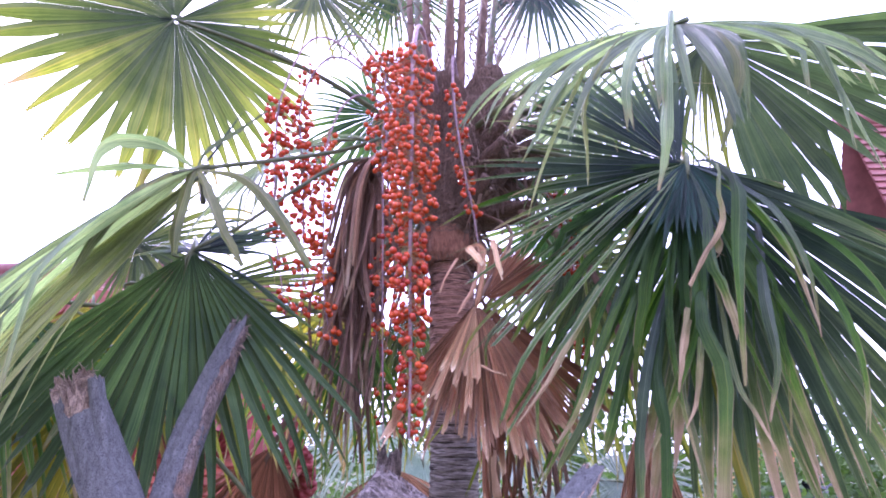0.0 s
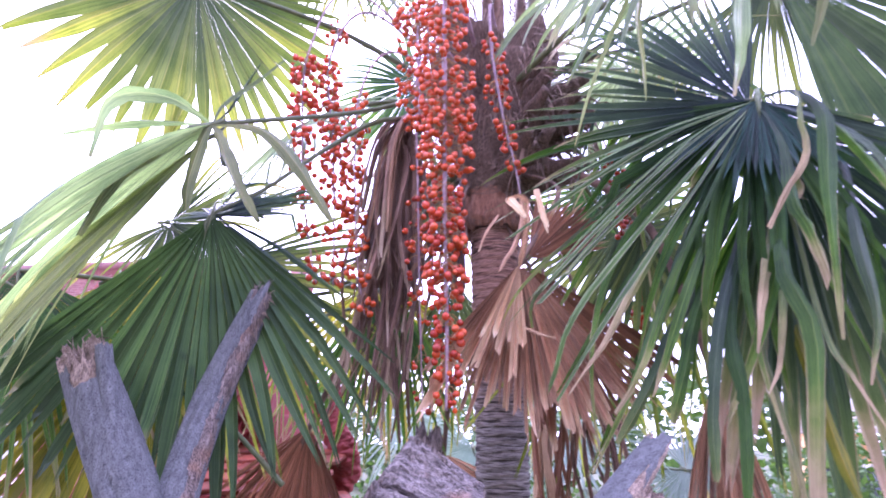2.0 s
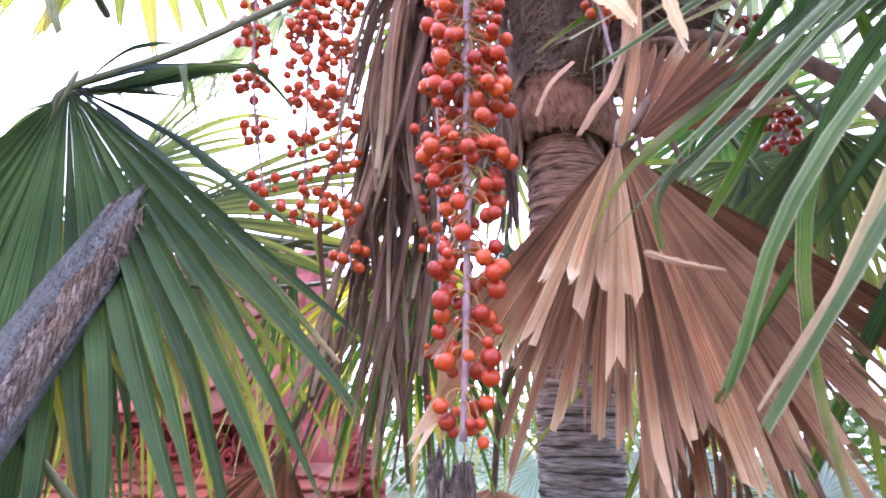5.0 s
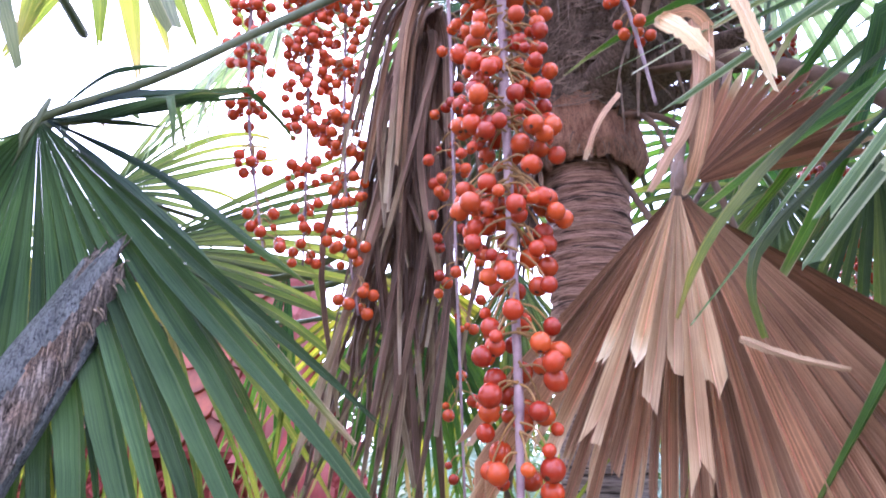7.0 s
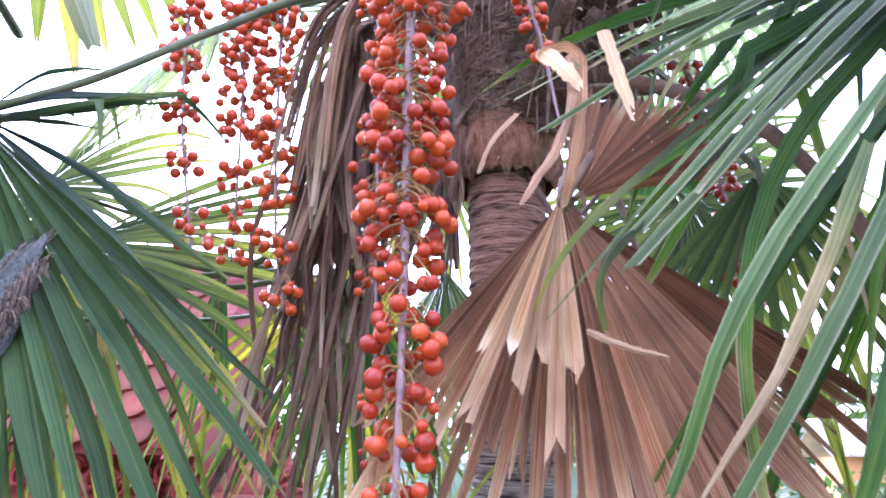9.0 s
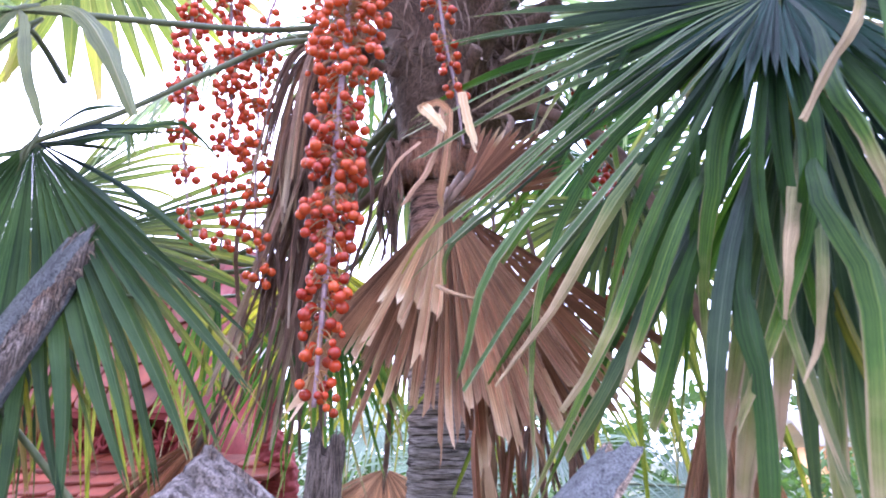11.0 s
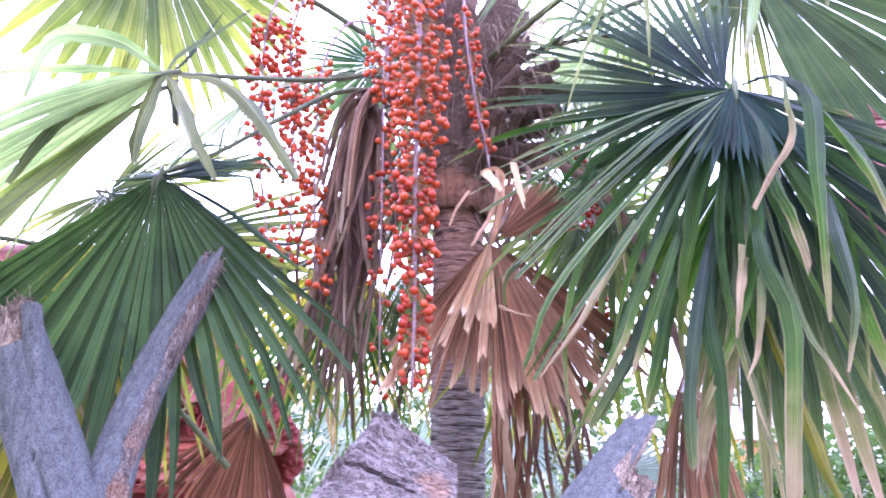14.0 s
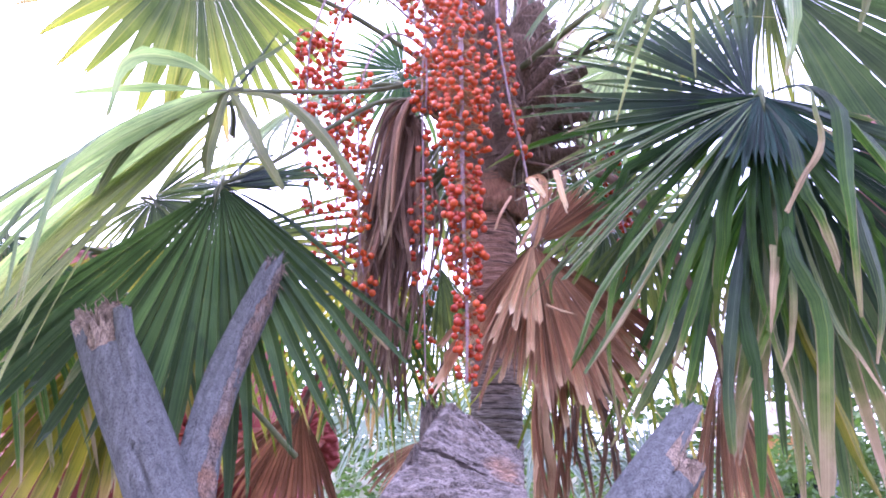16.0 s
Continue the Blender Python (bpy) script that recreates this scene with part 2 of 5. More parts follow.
def trunk_material():
    """Palm bark: old grey rings low down, younger reddish brown ones under the crown."""
    n = Nodes("palm_trunk_bark")
    c = n.coords("Object")
    sep = n.t.nodes.new("ShaderNodeSeparateXYZ")
    n.link(c, sep.inputs[0])
    grain = n.noise(n.coords("Object", (5, 5, 60)), 6.0, 6.0, 0.65)
    fine = n.noise(c, 240.0, 3.0)
    age = n.math("ADD", n.math("MULTIPLY", n.math("SUBTRACT", sep.outputs[2], 1.72), 4.0), n.math("MULTIPLY", n.noise(c, 9.0), 0.5), True)
    f = n.ramp(grain, [(0.36, (0, 0, 0)), (0.48, (0.5, 0.5, 0.5)), (0.62, (1, 1, 1))])
    col = n.mix(age, n.mix(f, (0.085, 0.070, 0.064), (0.33, 0.295, 0.265)), n.mix(f, (0.10, 0.046, 0.032), (0.47, 0.275, 0.200)))
    dash = n.ramp(n.noise(n.coords("Object", (3.0, 3.0, 70)), 3.0, 3.0, 0.6), [(0.37, (1, 1, 1)), (0.43, (0, 0, 0))])
    col = n.mix(n.math("MULTIPLY", dash, 0.85), col, (0.022, 0.014, 0.012))
    n.bump(n.math("SUBTRACT", n.math("ADD", grain, n.math("MULTIPLY", fine, 0.3)), n.math("MULTIPLY", dash, 0.8)), 1.0, 0.005)
    return n.finish(col, 0.85, 0.0, 0.25)


TRUNK = trunk_material()
SHEATH = bark_material("leaf_sheath_fibre", (0.15, 0.060, 0.036), (0.52, 0.27, 0.165), (0.36, 0.18, 0.11), (16, 16, 4), 0.8, 0.60, 0.005, 0.2)
SHEATH_OLD = bark_material("old_sheath_fibre", (0.040, 0.025, 0.019), (0.24, 0.16, 0.115), (0.15, 0.10, 0.075), (30, 30, 8), 1.0, 0.62, 0.006)
FIBRE = plain_material("dry_fibre", (0.048, 0.031, 0.022), (0.22, 0.15, 0.108), 40.0, 0.9, 0.4, 0.002)
LOG = bark_material("weathered_blue_grey_bark", (0.085, 0.090, 0.092), (0.212, 0.220, 0.226), (0.19, 0.155, 0.135), (16, 16, 3), 0.7, 0.66, 0.003, 0.30, 0.55)
OLD_WOOD = bark_material("weathered_broken_wood", (0.14, 0.105, 0.09), (0.40, 0.33, 0.29), (0.38, 0.22, 0.14), (11, 11, 2.6), 0.9, 0.60, 0.006, 0.75)
SPLIT_WOOD = bark_material("split_grey_wood", (0.15, 0.125, 0.115), (0.37, 0.325, 0.305), (0.44, 0.26, 0.17), (2, 9, 9), 0.9, 0.63, 0.005, 0.55, 0.1)
TORN_WOOD = bark_material("torn_tan_wood", (0.20, 0.13, 0.09), (0.56, 0.44, 0.34), (0.36, 0.24, 0.16), (12, 12, 2.5), 0.9, 0.60, 0.006, 0.6)
RED_PAINT = plain_material("red_lime_paint", (0.16, 0.017, 0.017), (0.30, 0.052, 0.048), 14.0, 0.8, 0.6, 0.006)
PINK_PAINT = plain_material("faded_red_paint", (0.21, 0.042, 0.042), (0.33, 0.095, 0.088), 10.0, 0.8, 0.4, 0.004)
TILE = plain_material("glazed_orange_tile", (0.105, 0.020, 0.011), (0.24, 0.055, 0.026), 22.0, 0.55, 0.3, 0.002, 0.40, 0.3)
FAR_TILE = plain_material("far_red_tile", (0.15, 0.055, 0.05), (0.27, 0.105, 0.09), 6.0, 0.6, 0.4, 0.01)
WALL = plain_material("pale_plaster", (0.55, 0.50, 0.45), (0.72, 0.68, 0.62), 3.0, 0.85, 0.2, 0.004, 0.05)
OCHRE = plain_material("ochre_plaster", (0.55, 0.27, 0.10), (0.66, 0.36, 0.16), 3.0, 0.85, 0.2, 0.004, 0.05)
SOIL = plain_material("grassy_soil", (0.035, 0.055, 0.018), (0.10, 0.10, 0.045), 1.5, 0.95, 0.6, 0.03, 0.0)
HEDGE = leaf_material("hedge_leaf", (0.03, 0.07, 0.02), (0.10, 0.17, 0.05), (0.2, 0.2, 0.06), (1.6, 1.8, 0.6), 1.3, 0.5, 0.3)
GLASS = Nodes("dark_window_glass").mat
GLASS.node_tree.nodes["Principled BSDF"].inputs["Base Color"].default_value = (0.03, 0.035, 0.04, 1)
GLASS.node_tree.nodes["Principled BSDF"].inputs["Roughness"].default_value = 0.08

# ---- builders ----


class Shape:
    """Vertices, faces and a uv for each vertex."""

    def __init__(self):
        self.v, self.f, self.uv = [], [], []

    def grid(self, rows, close=False, u=None, vv=None):
        """Rows of points, each as long as the others; joined to a skin."""
        k, m, o = len(rows), len(rows[0]), len(self.v)
        for i, r in enumerate(rows):
            for j, p in enumerate(r):
                self.v.append(tuple(p))
                self.uv.append((u[j] if u else j / max(1, m - 1), vv[i] if vv else i / max(1, k - 1)))
        for i in range(k - 1):
            for j in range(m if close else m - 1):
                a, b = o + i * m + j, o + i * m + (j + 1) % m
                self.f.append((a, b, b + m, a + m))
        return o

    def fan(self, ring, top):
        """Closes a ring of vertex numbers with a point."""
        c = len(self.v)
        self.v.append(tuple(top))
        self.uv.append((0.5, 1.0))
        for i, a in enumerate(ring):
            self.f.append((a, ring[(i + 1) % len(ring)], c))

    def tube(self, points, radii, sides=8, flat=1.0, cap=True, wob=None):
        pts = [Vector(p) for p in points]
        rows, up = [], None
        for i, p in enumerate(pts):
            d = (pts[min(i + 1, len(pts) - 1)] - pts[max(i - 1, 0)]).normalized()
            if up is None:
                up = d.orthogonal().normalized()
            up = (up - d * up.dot(d)).normalized()
            side = d.cross(up)
            row = []
            for j in range(sides):
                a = 2 * math.pi * j / sides
                q = up * math.cos(a) * flat + side * math.sin(a)
                r = radii[i] if not wob else radii[i] * (1 + wob(p, q, i / (len(pts) - 1)))
                row.append(p + q * r)
            rows.append(row)
        o = self.grid(rows, True)
        if cap:
            self.fan(list(range(o, o + sides))[::-1], pts[0])
            n = o + (len(rows) - 1) * sides
            self.fan(list(range(n, n + sides)), pts[-1])

    def box(self, lo, hi, m=None, chamfer=0.0):
        bm = bmesh.new()
        bmesh.ops.create_cube(bm, size=1.0)
        c = (Vector(lo) + Vector(hi)) / 2
        s = Vector(hi) - Vector(lo)
        for v in bm.verts:
            v.co = Vector((v.co.x * s.x, v.co.y * s.y, v.co.z * s.z)) + c
        if chamfer:
            bmesh.ops.bevel(bm, geom=bm.edges[:], offset=chamfer, segments=1, affect="EDGES")
        if m:
            bm.transform(m)
        o = len(self.v)
        bm.verts.index_update()
        for v in bm.verts:
            self.v.append(tuple(v.co))
            self.uv.append((v.co.x, v.co.z))
        for f in bm.faces:
            self.f.append(tuple(o + v.index for v in f.verts))
        bm.free()

    def mesh(self, name, smooth=True):
        me = bpy.data.meshes.new(name)
        me.from_pydata(self.v, [], self.f)
        layer = me.uv_layers.new(name="UVMap")
        idx = np.empty(len(me.loops), dtype=np.int32)
        me.loops.foreach_get("vertex_index", idx)
        layer.data.foreach_set("uv", np.array(self.uv, dtype=np.float32)[idx].ravel())
        if smooth:
            me.polygons.foreach_set("use_smooth", np.ones(len(me.polygons), dtype=bool))
        me.update()
        return me


def solid(name, shape, material, smooth=True):
    me = shape.mesh(name, smooth)
    me.materials.append(material)
    return new(name, me)


def part(name, shape, material, parent, label="", smooth=True):
    """One mesh under a thing or a part. Shapes are written in world places."""
    ob = solid(name, shape, material, smooth)
    ob.parent = parent
    if parent.type == "EMPTY":
        ob.matrix_parent_inverse = Matrix.Translation(-parent.location)
    if label:
        ob["label"] = label
    return ob


def thing(name, base, label, category, group="", kind=""):
    ob = new(name)
    ob.location = base
    ob.empty_display_size = 0.1
    return tagged(ob, label, category, group, kind)


def curve(points, n):
    """n+1 points on a smooth line through the given ones."""
    p = [Vector(q) for q in points]
    p = [p[0] * 2 - p[1]] + p + [p[-1] * 2 - p[-2]]
    out = []
    for k in range(n + 1):
        x = k / n * (len(p) - 3)
        i = min(int(x), len(p) - 4)
        t = x - i
        a, b, c, d = p[i:i + 4]
        out.append(0.5 * ((2 * b) + (c - a) * t + (2 * a - 5 * b + 4 * c - d) * t * t + (3 * b - a - 3 * c + d) * t ** 3))
    return out


DOWN = Vector((0, 0, -1))


def leaf_strip(rng, start, d, side, nrm, length, halfangle, split, sag, late, steps=15, pleat=0.30, kink=None, narrow=0.30, twist=0.0, r0=0.012, sway=0.0):
    """One pleated segment of a fan leaf: it widens with the fan up to the split, then runs free, sags and ends in a small fork."""
    pos, s = start + d * r0, r0
    rows, vv = [], []
    h = length / steps
    wmax = 2 * split * length * math.tan(halfangle)
    bent = False
    for i in range(steps + 1):
        f = s / length
        if s <= split * length:
            w = 2 * s * math.tan(halfangle) * 1.01
            fold = pleat
        else:
            g = (f - split) / max(1e-3, 1 - split)
            w = wmax * (1 - (1 - narrow) * g ** 1.25)
            fold = pleat * (1 - 0.55 * g)
        side = (side - d * side.dot(d)).normalized()
        up = side.cross(d) if side.cross(d).dot(nrm) > 0 else d.cross(side)
        mid = pos - up * fold * w
        if i == steps:
            mid = mid - d * h * 0.8
        rows.append((pos - side * w / 2, mid, mid, pos + side * w / 2))
        if i == steps and narrow > 0.5:
            rows[-1] = (rows[-1][0] + d * rng.uniform(-1.4, 0.9) * h, mid + d * rng.uniform(0.0, 1.0) * h, mid + d * rng.uniform(-0.4, 1.6) * h, rows[-1][3] + d * rng.uniform(-1.4, 0.9) * h)
        vv.append(min(1.0, f))
        pull = sag if f < split else sag + late * ((f - split) / (1 - split)) ** 1.1
        d = (d + DOWN * pull * h / length * 2.2).normalized()
        if f > split:
            d = (d + side * sway * h / length).normalized()
        if kink and not bent and f > kink[0]:
            bent = True
            d = (d * (1 - kink[1]) + DOWN * kink[1] + side * kink[2]).normalized()
        if twist and f > split:
            side = (side + up * twist * h / length).normalized()
        pos = pos + d * h
        s += h
    return rows, vv


def leaf_mesh(rows, vv):
    sh = Shape()
    sh.grid([r[:2] for r in rows], u=[0.0, 0.5], vv=vv)
    sh.grid([r[2:] for r in rows], u=[0.5, 1.0], vv=vv)
    return sh


def frond(palm, name, label, hub, axis, normal, stalk, seed, n=40, span=300, length=0.55, split=0.45, sag=0.1, late=1.0, cone=0.0,
          material=GREEN, stalk_material=STALK, kinks=0.15, pleat=0.30, stalk_r=0.009, uneven=0.08, torn=0.0, twist=0.5, back=0.8, joined=False, steps=15, kink_at=(0.55, 0.88), split2=None, sway=0.5, r0=0.012, ends=(0.08, 0.36), torn_low=0.0, tip=0.065, far_side=None, irregular=0.12):
    """A fan leaf: petiole, hub and its segments, each a piece of its own."""
    rng = random.Random(seed)
    hub = Vector(hub)
    a = Vector(axis).normalized()
    nv = Vector(normal)
    nv = (nv - a * nv.dot(a)).normalized()
    b = nv.cross(a)
    sh = Shape()
    pts = curve([*stalk, hub, hub + a * tip * 0.75], 26)
    sh.tube(pts, [stalk_r * (1.5 - 0.8 * min(1, i / 24)) * (1 if i < 24 else 0.6) for i in range(27)], 8, 0.65)
    sh.tube([hub - a * 0.03, hub - a * 0.008, hub + a * tip * 0.3, hub + a * tip], [stalk_r * 0.7, stalk_r * 1.25, stalk_r * 0.9, 0.001], 10, 0.6)
    stem = part(name, sh, stalk_material, palm, label)
    whole = Shape()
    share = random.Random(seed + 900)
    widths = [1.0 + irregular * share.uniform(-0.9, 1.1) for i in range(n)]
    scale = radians(span) / sum(widths)
    th = -radians(span) / 2
    dth = 0.0
    for i in range(n):
        th += dth / 2
        dth = widths[i] * scale
        th += dth / 2
        cut = split if split2 is None else split + (split2 - split) * i / n
        broken = rng.random() < (torn_low if i < 0.38 * n and torn_low else torn)
        e = a * math.cos(th) + b * math.sin(th)
        side = b * math.cos(th) - a * math.sin(th)
        d = (e + nv * (cone + rng.uniform(-0.02, 0.02) * (0.3 if split > 0.6 else 1.0))).normalized()
        ln = length * (back + (1 - back) * (0.5 + 0.5 * math.cos(th))) * (1 + rng.uniform(-uneven, uneven))
        if broken:
            ln, cut = ln * cut * rng.uniform(0.8, 1.1), 0.97
        kink = (rng.uniform(*kink_at), rng.uniform(0.4, 0.95), rng.uniform(-0.3, 0.3)) if rng.random() < kinks and math.cos(th) > -0.1 else None
        rows, vv = leaf_strip(rng, hub, d, side, nv, ln, dth / 2, min(0.93, cut * rng.uniform(0.9, 1.1)), sag * rng.uniform(0.75, 1.25), late * rng.uniform(0.45, 1.7), steps, pleat, kink,
                              rng.uniform(*ends), rng.uniform(-twist, twist), r0, rng.uniform(-sway, sway))
        seg = leaf_mesh(rows, vv)
        if joined:
            o = len(whole.v)
            whole.v += seg.v
            whole.uv += seg.uv
            whole.f += [tuple(o + k for k in f) for f in seg.f]
        else:
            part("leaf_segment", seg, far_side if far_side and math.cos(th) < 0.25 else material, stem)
    if joined:
        part("blade", whole, material, stem)
    return stem


# ---- ground and distance ----
ground_shape = Shape()
ground_shape.grid([[(x, y, 0.0) for x in (-2500, -40, -8, 0, 8, 40, 2500)] for y in (-2500, -40, -4, 3, 12, 60, 2500)])
tagged(solid("ground", ground_shape, SOIL), "dark garden soil with short grass", "ground", kind="structure")


def leaf_mass(name, label, category, blobs, count, size, seed, material=HEDGE):
    """Shrub foliage: many small blades scattered through uneven clumps."""
    rng = random.Random(seed)
    sh = Shape()
    total = sum(b[3] * b[4] * b[5] for b in blobs)
    for cx, cy, cz, rx, ry, rz in blobs:
        for _ in range(int(count * rx * ry * rz / total)):
            z = rng.uniform(-1, 1)
            a = rng.uniform(0, 2 * math.pi)
            r = math.sqrt(1 - z * z) * (rng.uniform(0.55, 1.08))
            c = Vector((cx + rx * r * math.cos(a), cy + ry * r * math.sin(a), cz + rz * z * rng.uniform(0.6, 1.08)))
            if c.z < 0.05:
                continue
            d = Vector((rng.uniform(-1, 1), rng.uniform(-1, 1), rng.uniform(-0.7, 0.7))).normalized()
            w = d.orthogonal().normalized()
            w.rotate(Matrix.Rotation(rng.uniform(0, 6.28), 3, d))
            k = size * rng.uniform(0.6, 1.4)
            sh.grid([(c, c), (c + d * k * 0.5 - w * k * 0.28, c + d * k * 0.5 + w * k * 0.28), (c + d * k, c + d * k)], vv=[0.0, 0.4, 0.8])
    ob = solid(name, sh, material)
    return tagged(ob, label, category, kind="stuff")


leaf_mass("garden_shrubs", "dense green garden shrubs in the distance", "shrub",
          [(-1.2, 6.6, 0.75, 0.8, 0.5, 0.8), (-0.2, 6.4, 0.7, 0.8, 0.5, 0.75), (0.9, 6.5, 0.75, 0.8, 0.5, 0.8), (2.1, 6.6, 0.85, 0.7, 0.6, 0.8), (2.8, 6.9, 1.0, 0.9, 0.7, 0.95), (3.8, 7.0, 1.0, 0.9, 0.7, 1.1), (5.0, 7.2, 1.1, 1.1, 0.8, 1.3), (5.2, 7.3, 2.6, 1.2, 0.7, 1.3), (6.6, 7.2, 2.4, 1.2, 0.8, 1.9)], 42000, 0.075, 5)
leaf_mass("far_trees", "pale green trees far behind the garden", "tree",
          [(-9, 26, 2.2, 4, 3, 2.4), (-2, 28, 1.8, 5, 3, 2.0), (5, 27, 2.0, 4, 3, 2.2), (12, 26, 2.2, 5, 3, 3.0), (20, 24, 2.4, 5, 4, 3.4), (-18, 24, 2.4, 5, 4, 3.4)], 9000, 0.5, 6)


def far_house(name, label, x0, x1, y0, y1, eave, ridge, wall_mat, seed, tile=None):
    """A plain house far off: walls with openings, a tiled gable roof with rows of tiles."""
    h = thing(name, ((x0 + x1) / 2, (y0 + y1) / 2, 0), label, "house")
    sh = Shape()
    sh.box((x0 + 0.25, y0 + 0.35, 0), (x1 - 0.25, y1 - 0.35, eave), chamfer=0.02)
    part("wall", sh, wall_mat, h)
    for k in range(3):
        wx = x0 + (x1 - x0) * (k + 0.7) / 3.4
        sh = Shape()
        sh.box((wx, y0 + 0.30, eave - 1.6), (wx + 0.7, y0 + 0.36, eave - 0.5), chamfer=0.01)
        w = part("window", sh, WALL, h)
        sh = Shape()
        sh.box((wx + 0.07, y0 + 0.27, eave - 1.53), (wx + 0.63, y0 + 0.297, eave - 0.57))
        part("pane", sh, GLASS, w)
    ym = (y0 + y1) / 2
    rows = 16
    for sgn in (-1, 1):
        ye = y0 if sgn < 0 else y1
        sh = Shape()
        sh.grid([[(x0, ye, eave), (x1, ye, eave)], [(x0, ym, ridge), (x1, ym, ridge)]])
        roof = part("roof", sh, tile or FAR_TILE, h, smooth=False)
        st = Shape()
        for r in range(rows):
            f0, f1 = r / rows, (r + 1.15) / rows
            a = Vector((0, ye + (ym - ye) * f0, eave + (ridge - eave) * f0))
            b = Vector((0, ye + (ym - ye) * f1, eave + (ridge - eave) * f1))
            n = Vector((0, sgn * (ridge - eave), abs(ym - ye))).normalized()
            cols = int((x1 - x0) / 0.28)
            for c in range(cols):
                xa, xb = x0 + (x1 - x0) * c / cols, x0 + (x1 - x0) * (c + 0.93) / cols
                lift = n * 0.05
                st.grid([[Vector((xa, 0, 0)) + a + lift, Vector((xb, 0, 0)) + a + lift], [Vector((xa, 0, 0)) + b + n * 0.012, Vector((xb, 0, 0)) + b + n * 0.012]])
                st.grid([[Vector((xa, 0, 0)) + a, Vector((xb, 0, 0)) + a], [Vector((xa, 0, 0)) + a + lift, Vector((xb, 0, 0)) + a + lift]])
        ob = part("roof_tiles", st, tile or FAR_TILE, roof, smooth=False)
        ob["kind"] = "stuff"
    sh = Shape()
    sh.tube([(x0 - 0.1, ym, ridge + 0.06), (x1 + 0.1, ym, ridge + 0.06)], [0.12, 0.12], 10)
    part("ridge", sh, tile or FAR_TILE, h)
    return h


far_house("temple_hall", "pale hall with a steep red tiled roof behind the trees", 4.55, 10.5, 8.0, 9.4, 4.25, 5.9, WALL, 1)
far_house("garden_house", "pale house with a red tiled roof behind the palm", -11.5, -5.2, 9.0, 13.0, 3.5, 4.6, WALL, 2)
far_house("ochre_house", "low ochre house behind the shrubs", 4.0, 5.4, 13.0, 15.0, 1.9, 2.35, OCHRE, 3, WALL)

# added wall, never in view: blocks low sky light from behind the camera
sh = Shape()
sh.box((-12, -3.2, 0), (12, -3.0, 4.2), chamfer=0.01)
tagged(solid("wall_south", sh, WALL), "unseen plain wall added to block sky light from the south", "wall", kind="structure")

# ---- the shrine with its two tiers of tiles ----
shrine = thing("shrine", (-1.5, 3.2, 0), "small red shrine with scalloped orange roof tiles and carved red plaster", "shrine")
sh = Shape()
sh.box((-2.2, 3.02, 0), (-0.95, 3.7, 1.40), chamfer=0.01)
part("base", sh, RED_PAINT, shrine)
sh = Shape()
sh.box((-2.15, 2.98, 1.55), (-1.03, 3.6, 1.725), chamfer=0.015)
part("frieze", sh, RED_PAINT, shrine, "dark red carved frieze")
rng = random.Random(3)
for k in range(34):
    x = -2.1 + k * 0.0325
    z = 1.645 + 0.035 * math.sin(k * 1.9)
    loop = [(x + 0.026 * math.cos(a) * (1 - a / 14), 2.972 - 0.012 * math.sin(a / 3), z + 0.034 * math.sin(a) * (1 - a / 14)) for a in np.linspace(0, 9.5, 22)]
    sh = Shape()
    sh.tube(loop, [0.0085] * 22, 6)
    part("scroll", sh, RED_PAINT, shrine)


def tile_shape(w, l, th):
    """A tile with a rounded lower end, laid along -y, its face up."""
    s = Shape()
    outline = [(-w / 2, l), (-w / 2, w * 0.35)] + [(-w / 2 * math.cos(a), w * 0.35 - w * 0.35 * math.sin(a)) for a in np.linspace(0.3, math.pi - 0.3, 7)] + [(w / 2, w * 0.35), (w / 2, l)]
    n = len(outline)
    for z in (th, th * 0.75, 0.0):
        k = 0.94 if z == th else 1.0
        for x, y in outline:
            s.v.append((x * k, y if z < th else y + 0.0015, z + 0.10 * th * math.cos(x / w * 3)))
            s.uv.append((x, y))
    s.f.append(tuple(range(n)))
    for j in range(2):
        for i in range(n - 1):
            s.f.append((j * n + i, (j + 1) * n + i, (j + 1) * n + i + 1, j * n + i + 1))
    return s


tile_mesh = tile_shape(0.100, 0.15, 0.014).mesh("roof_tile", False)
tile_mesh.materials.append(TILE)


def tiled_slope(name, x0, x1, y_low, z_low, y_top, z_top):
    s = Shape()
    s.box((x0, y_low + 0.01, z_low - 0.025), (x1, y_low + 0.03, z_low - 0.003))
    d = Vector((0, y_top - y_low, z_top - z_low))
    ang = math.atan2(d.z, d.y)
    s.grid([[(x0, y_low, z_low - 0.004), (x1, y_low, z_low - 0.004)], [(x0, y_top, z_top - 0.004), (x1, y_top, z_top - 0.004)]])
    roof = part(name, s, RED_PAINT, shrine, "roof slope of overlapping glazed tiles", False)
    rows, cols = int(d.length / 0.078), int((x1 - x0) / 0.102)
    rg = random.Random(int(-z_low * 100))
    for r in range(rows):
        for c in range(cols):
            t = new("roof_tile", tile_mesh)
            t.parent = roof
            at = Vector((x0 + (c + 0.5 + (0.5 if r % 2 else 0)) * 0.102, y_low, z_low)) + d * (r / rows)
            t.matrix_basis = Matrix.Translation(at) @ Matrix.Rotation(ang - 0.10 + rg.uniform(-0.03, 0.03), 4, "X") @ Matrix.Rotation(rg.uniform(-0.04, 0.04), 4, "Z") @ Matrix.Translation((0, -0.008, 0))
    return roof


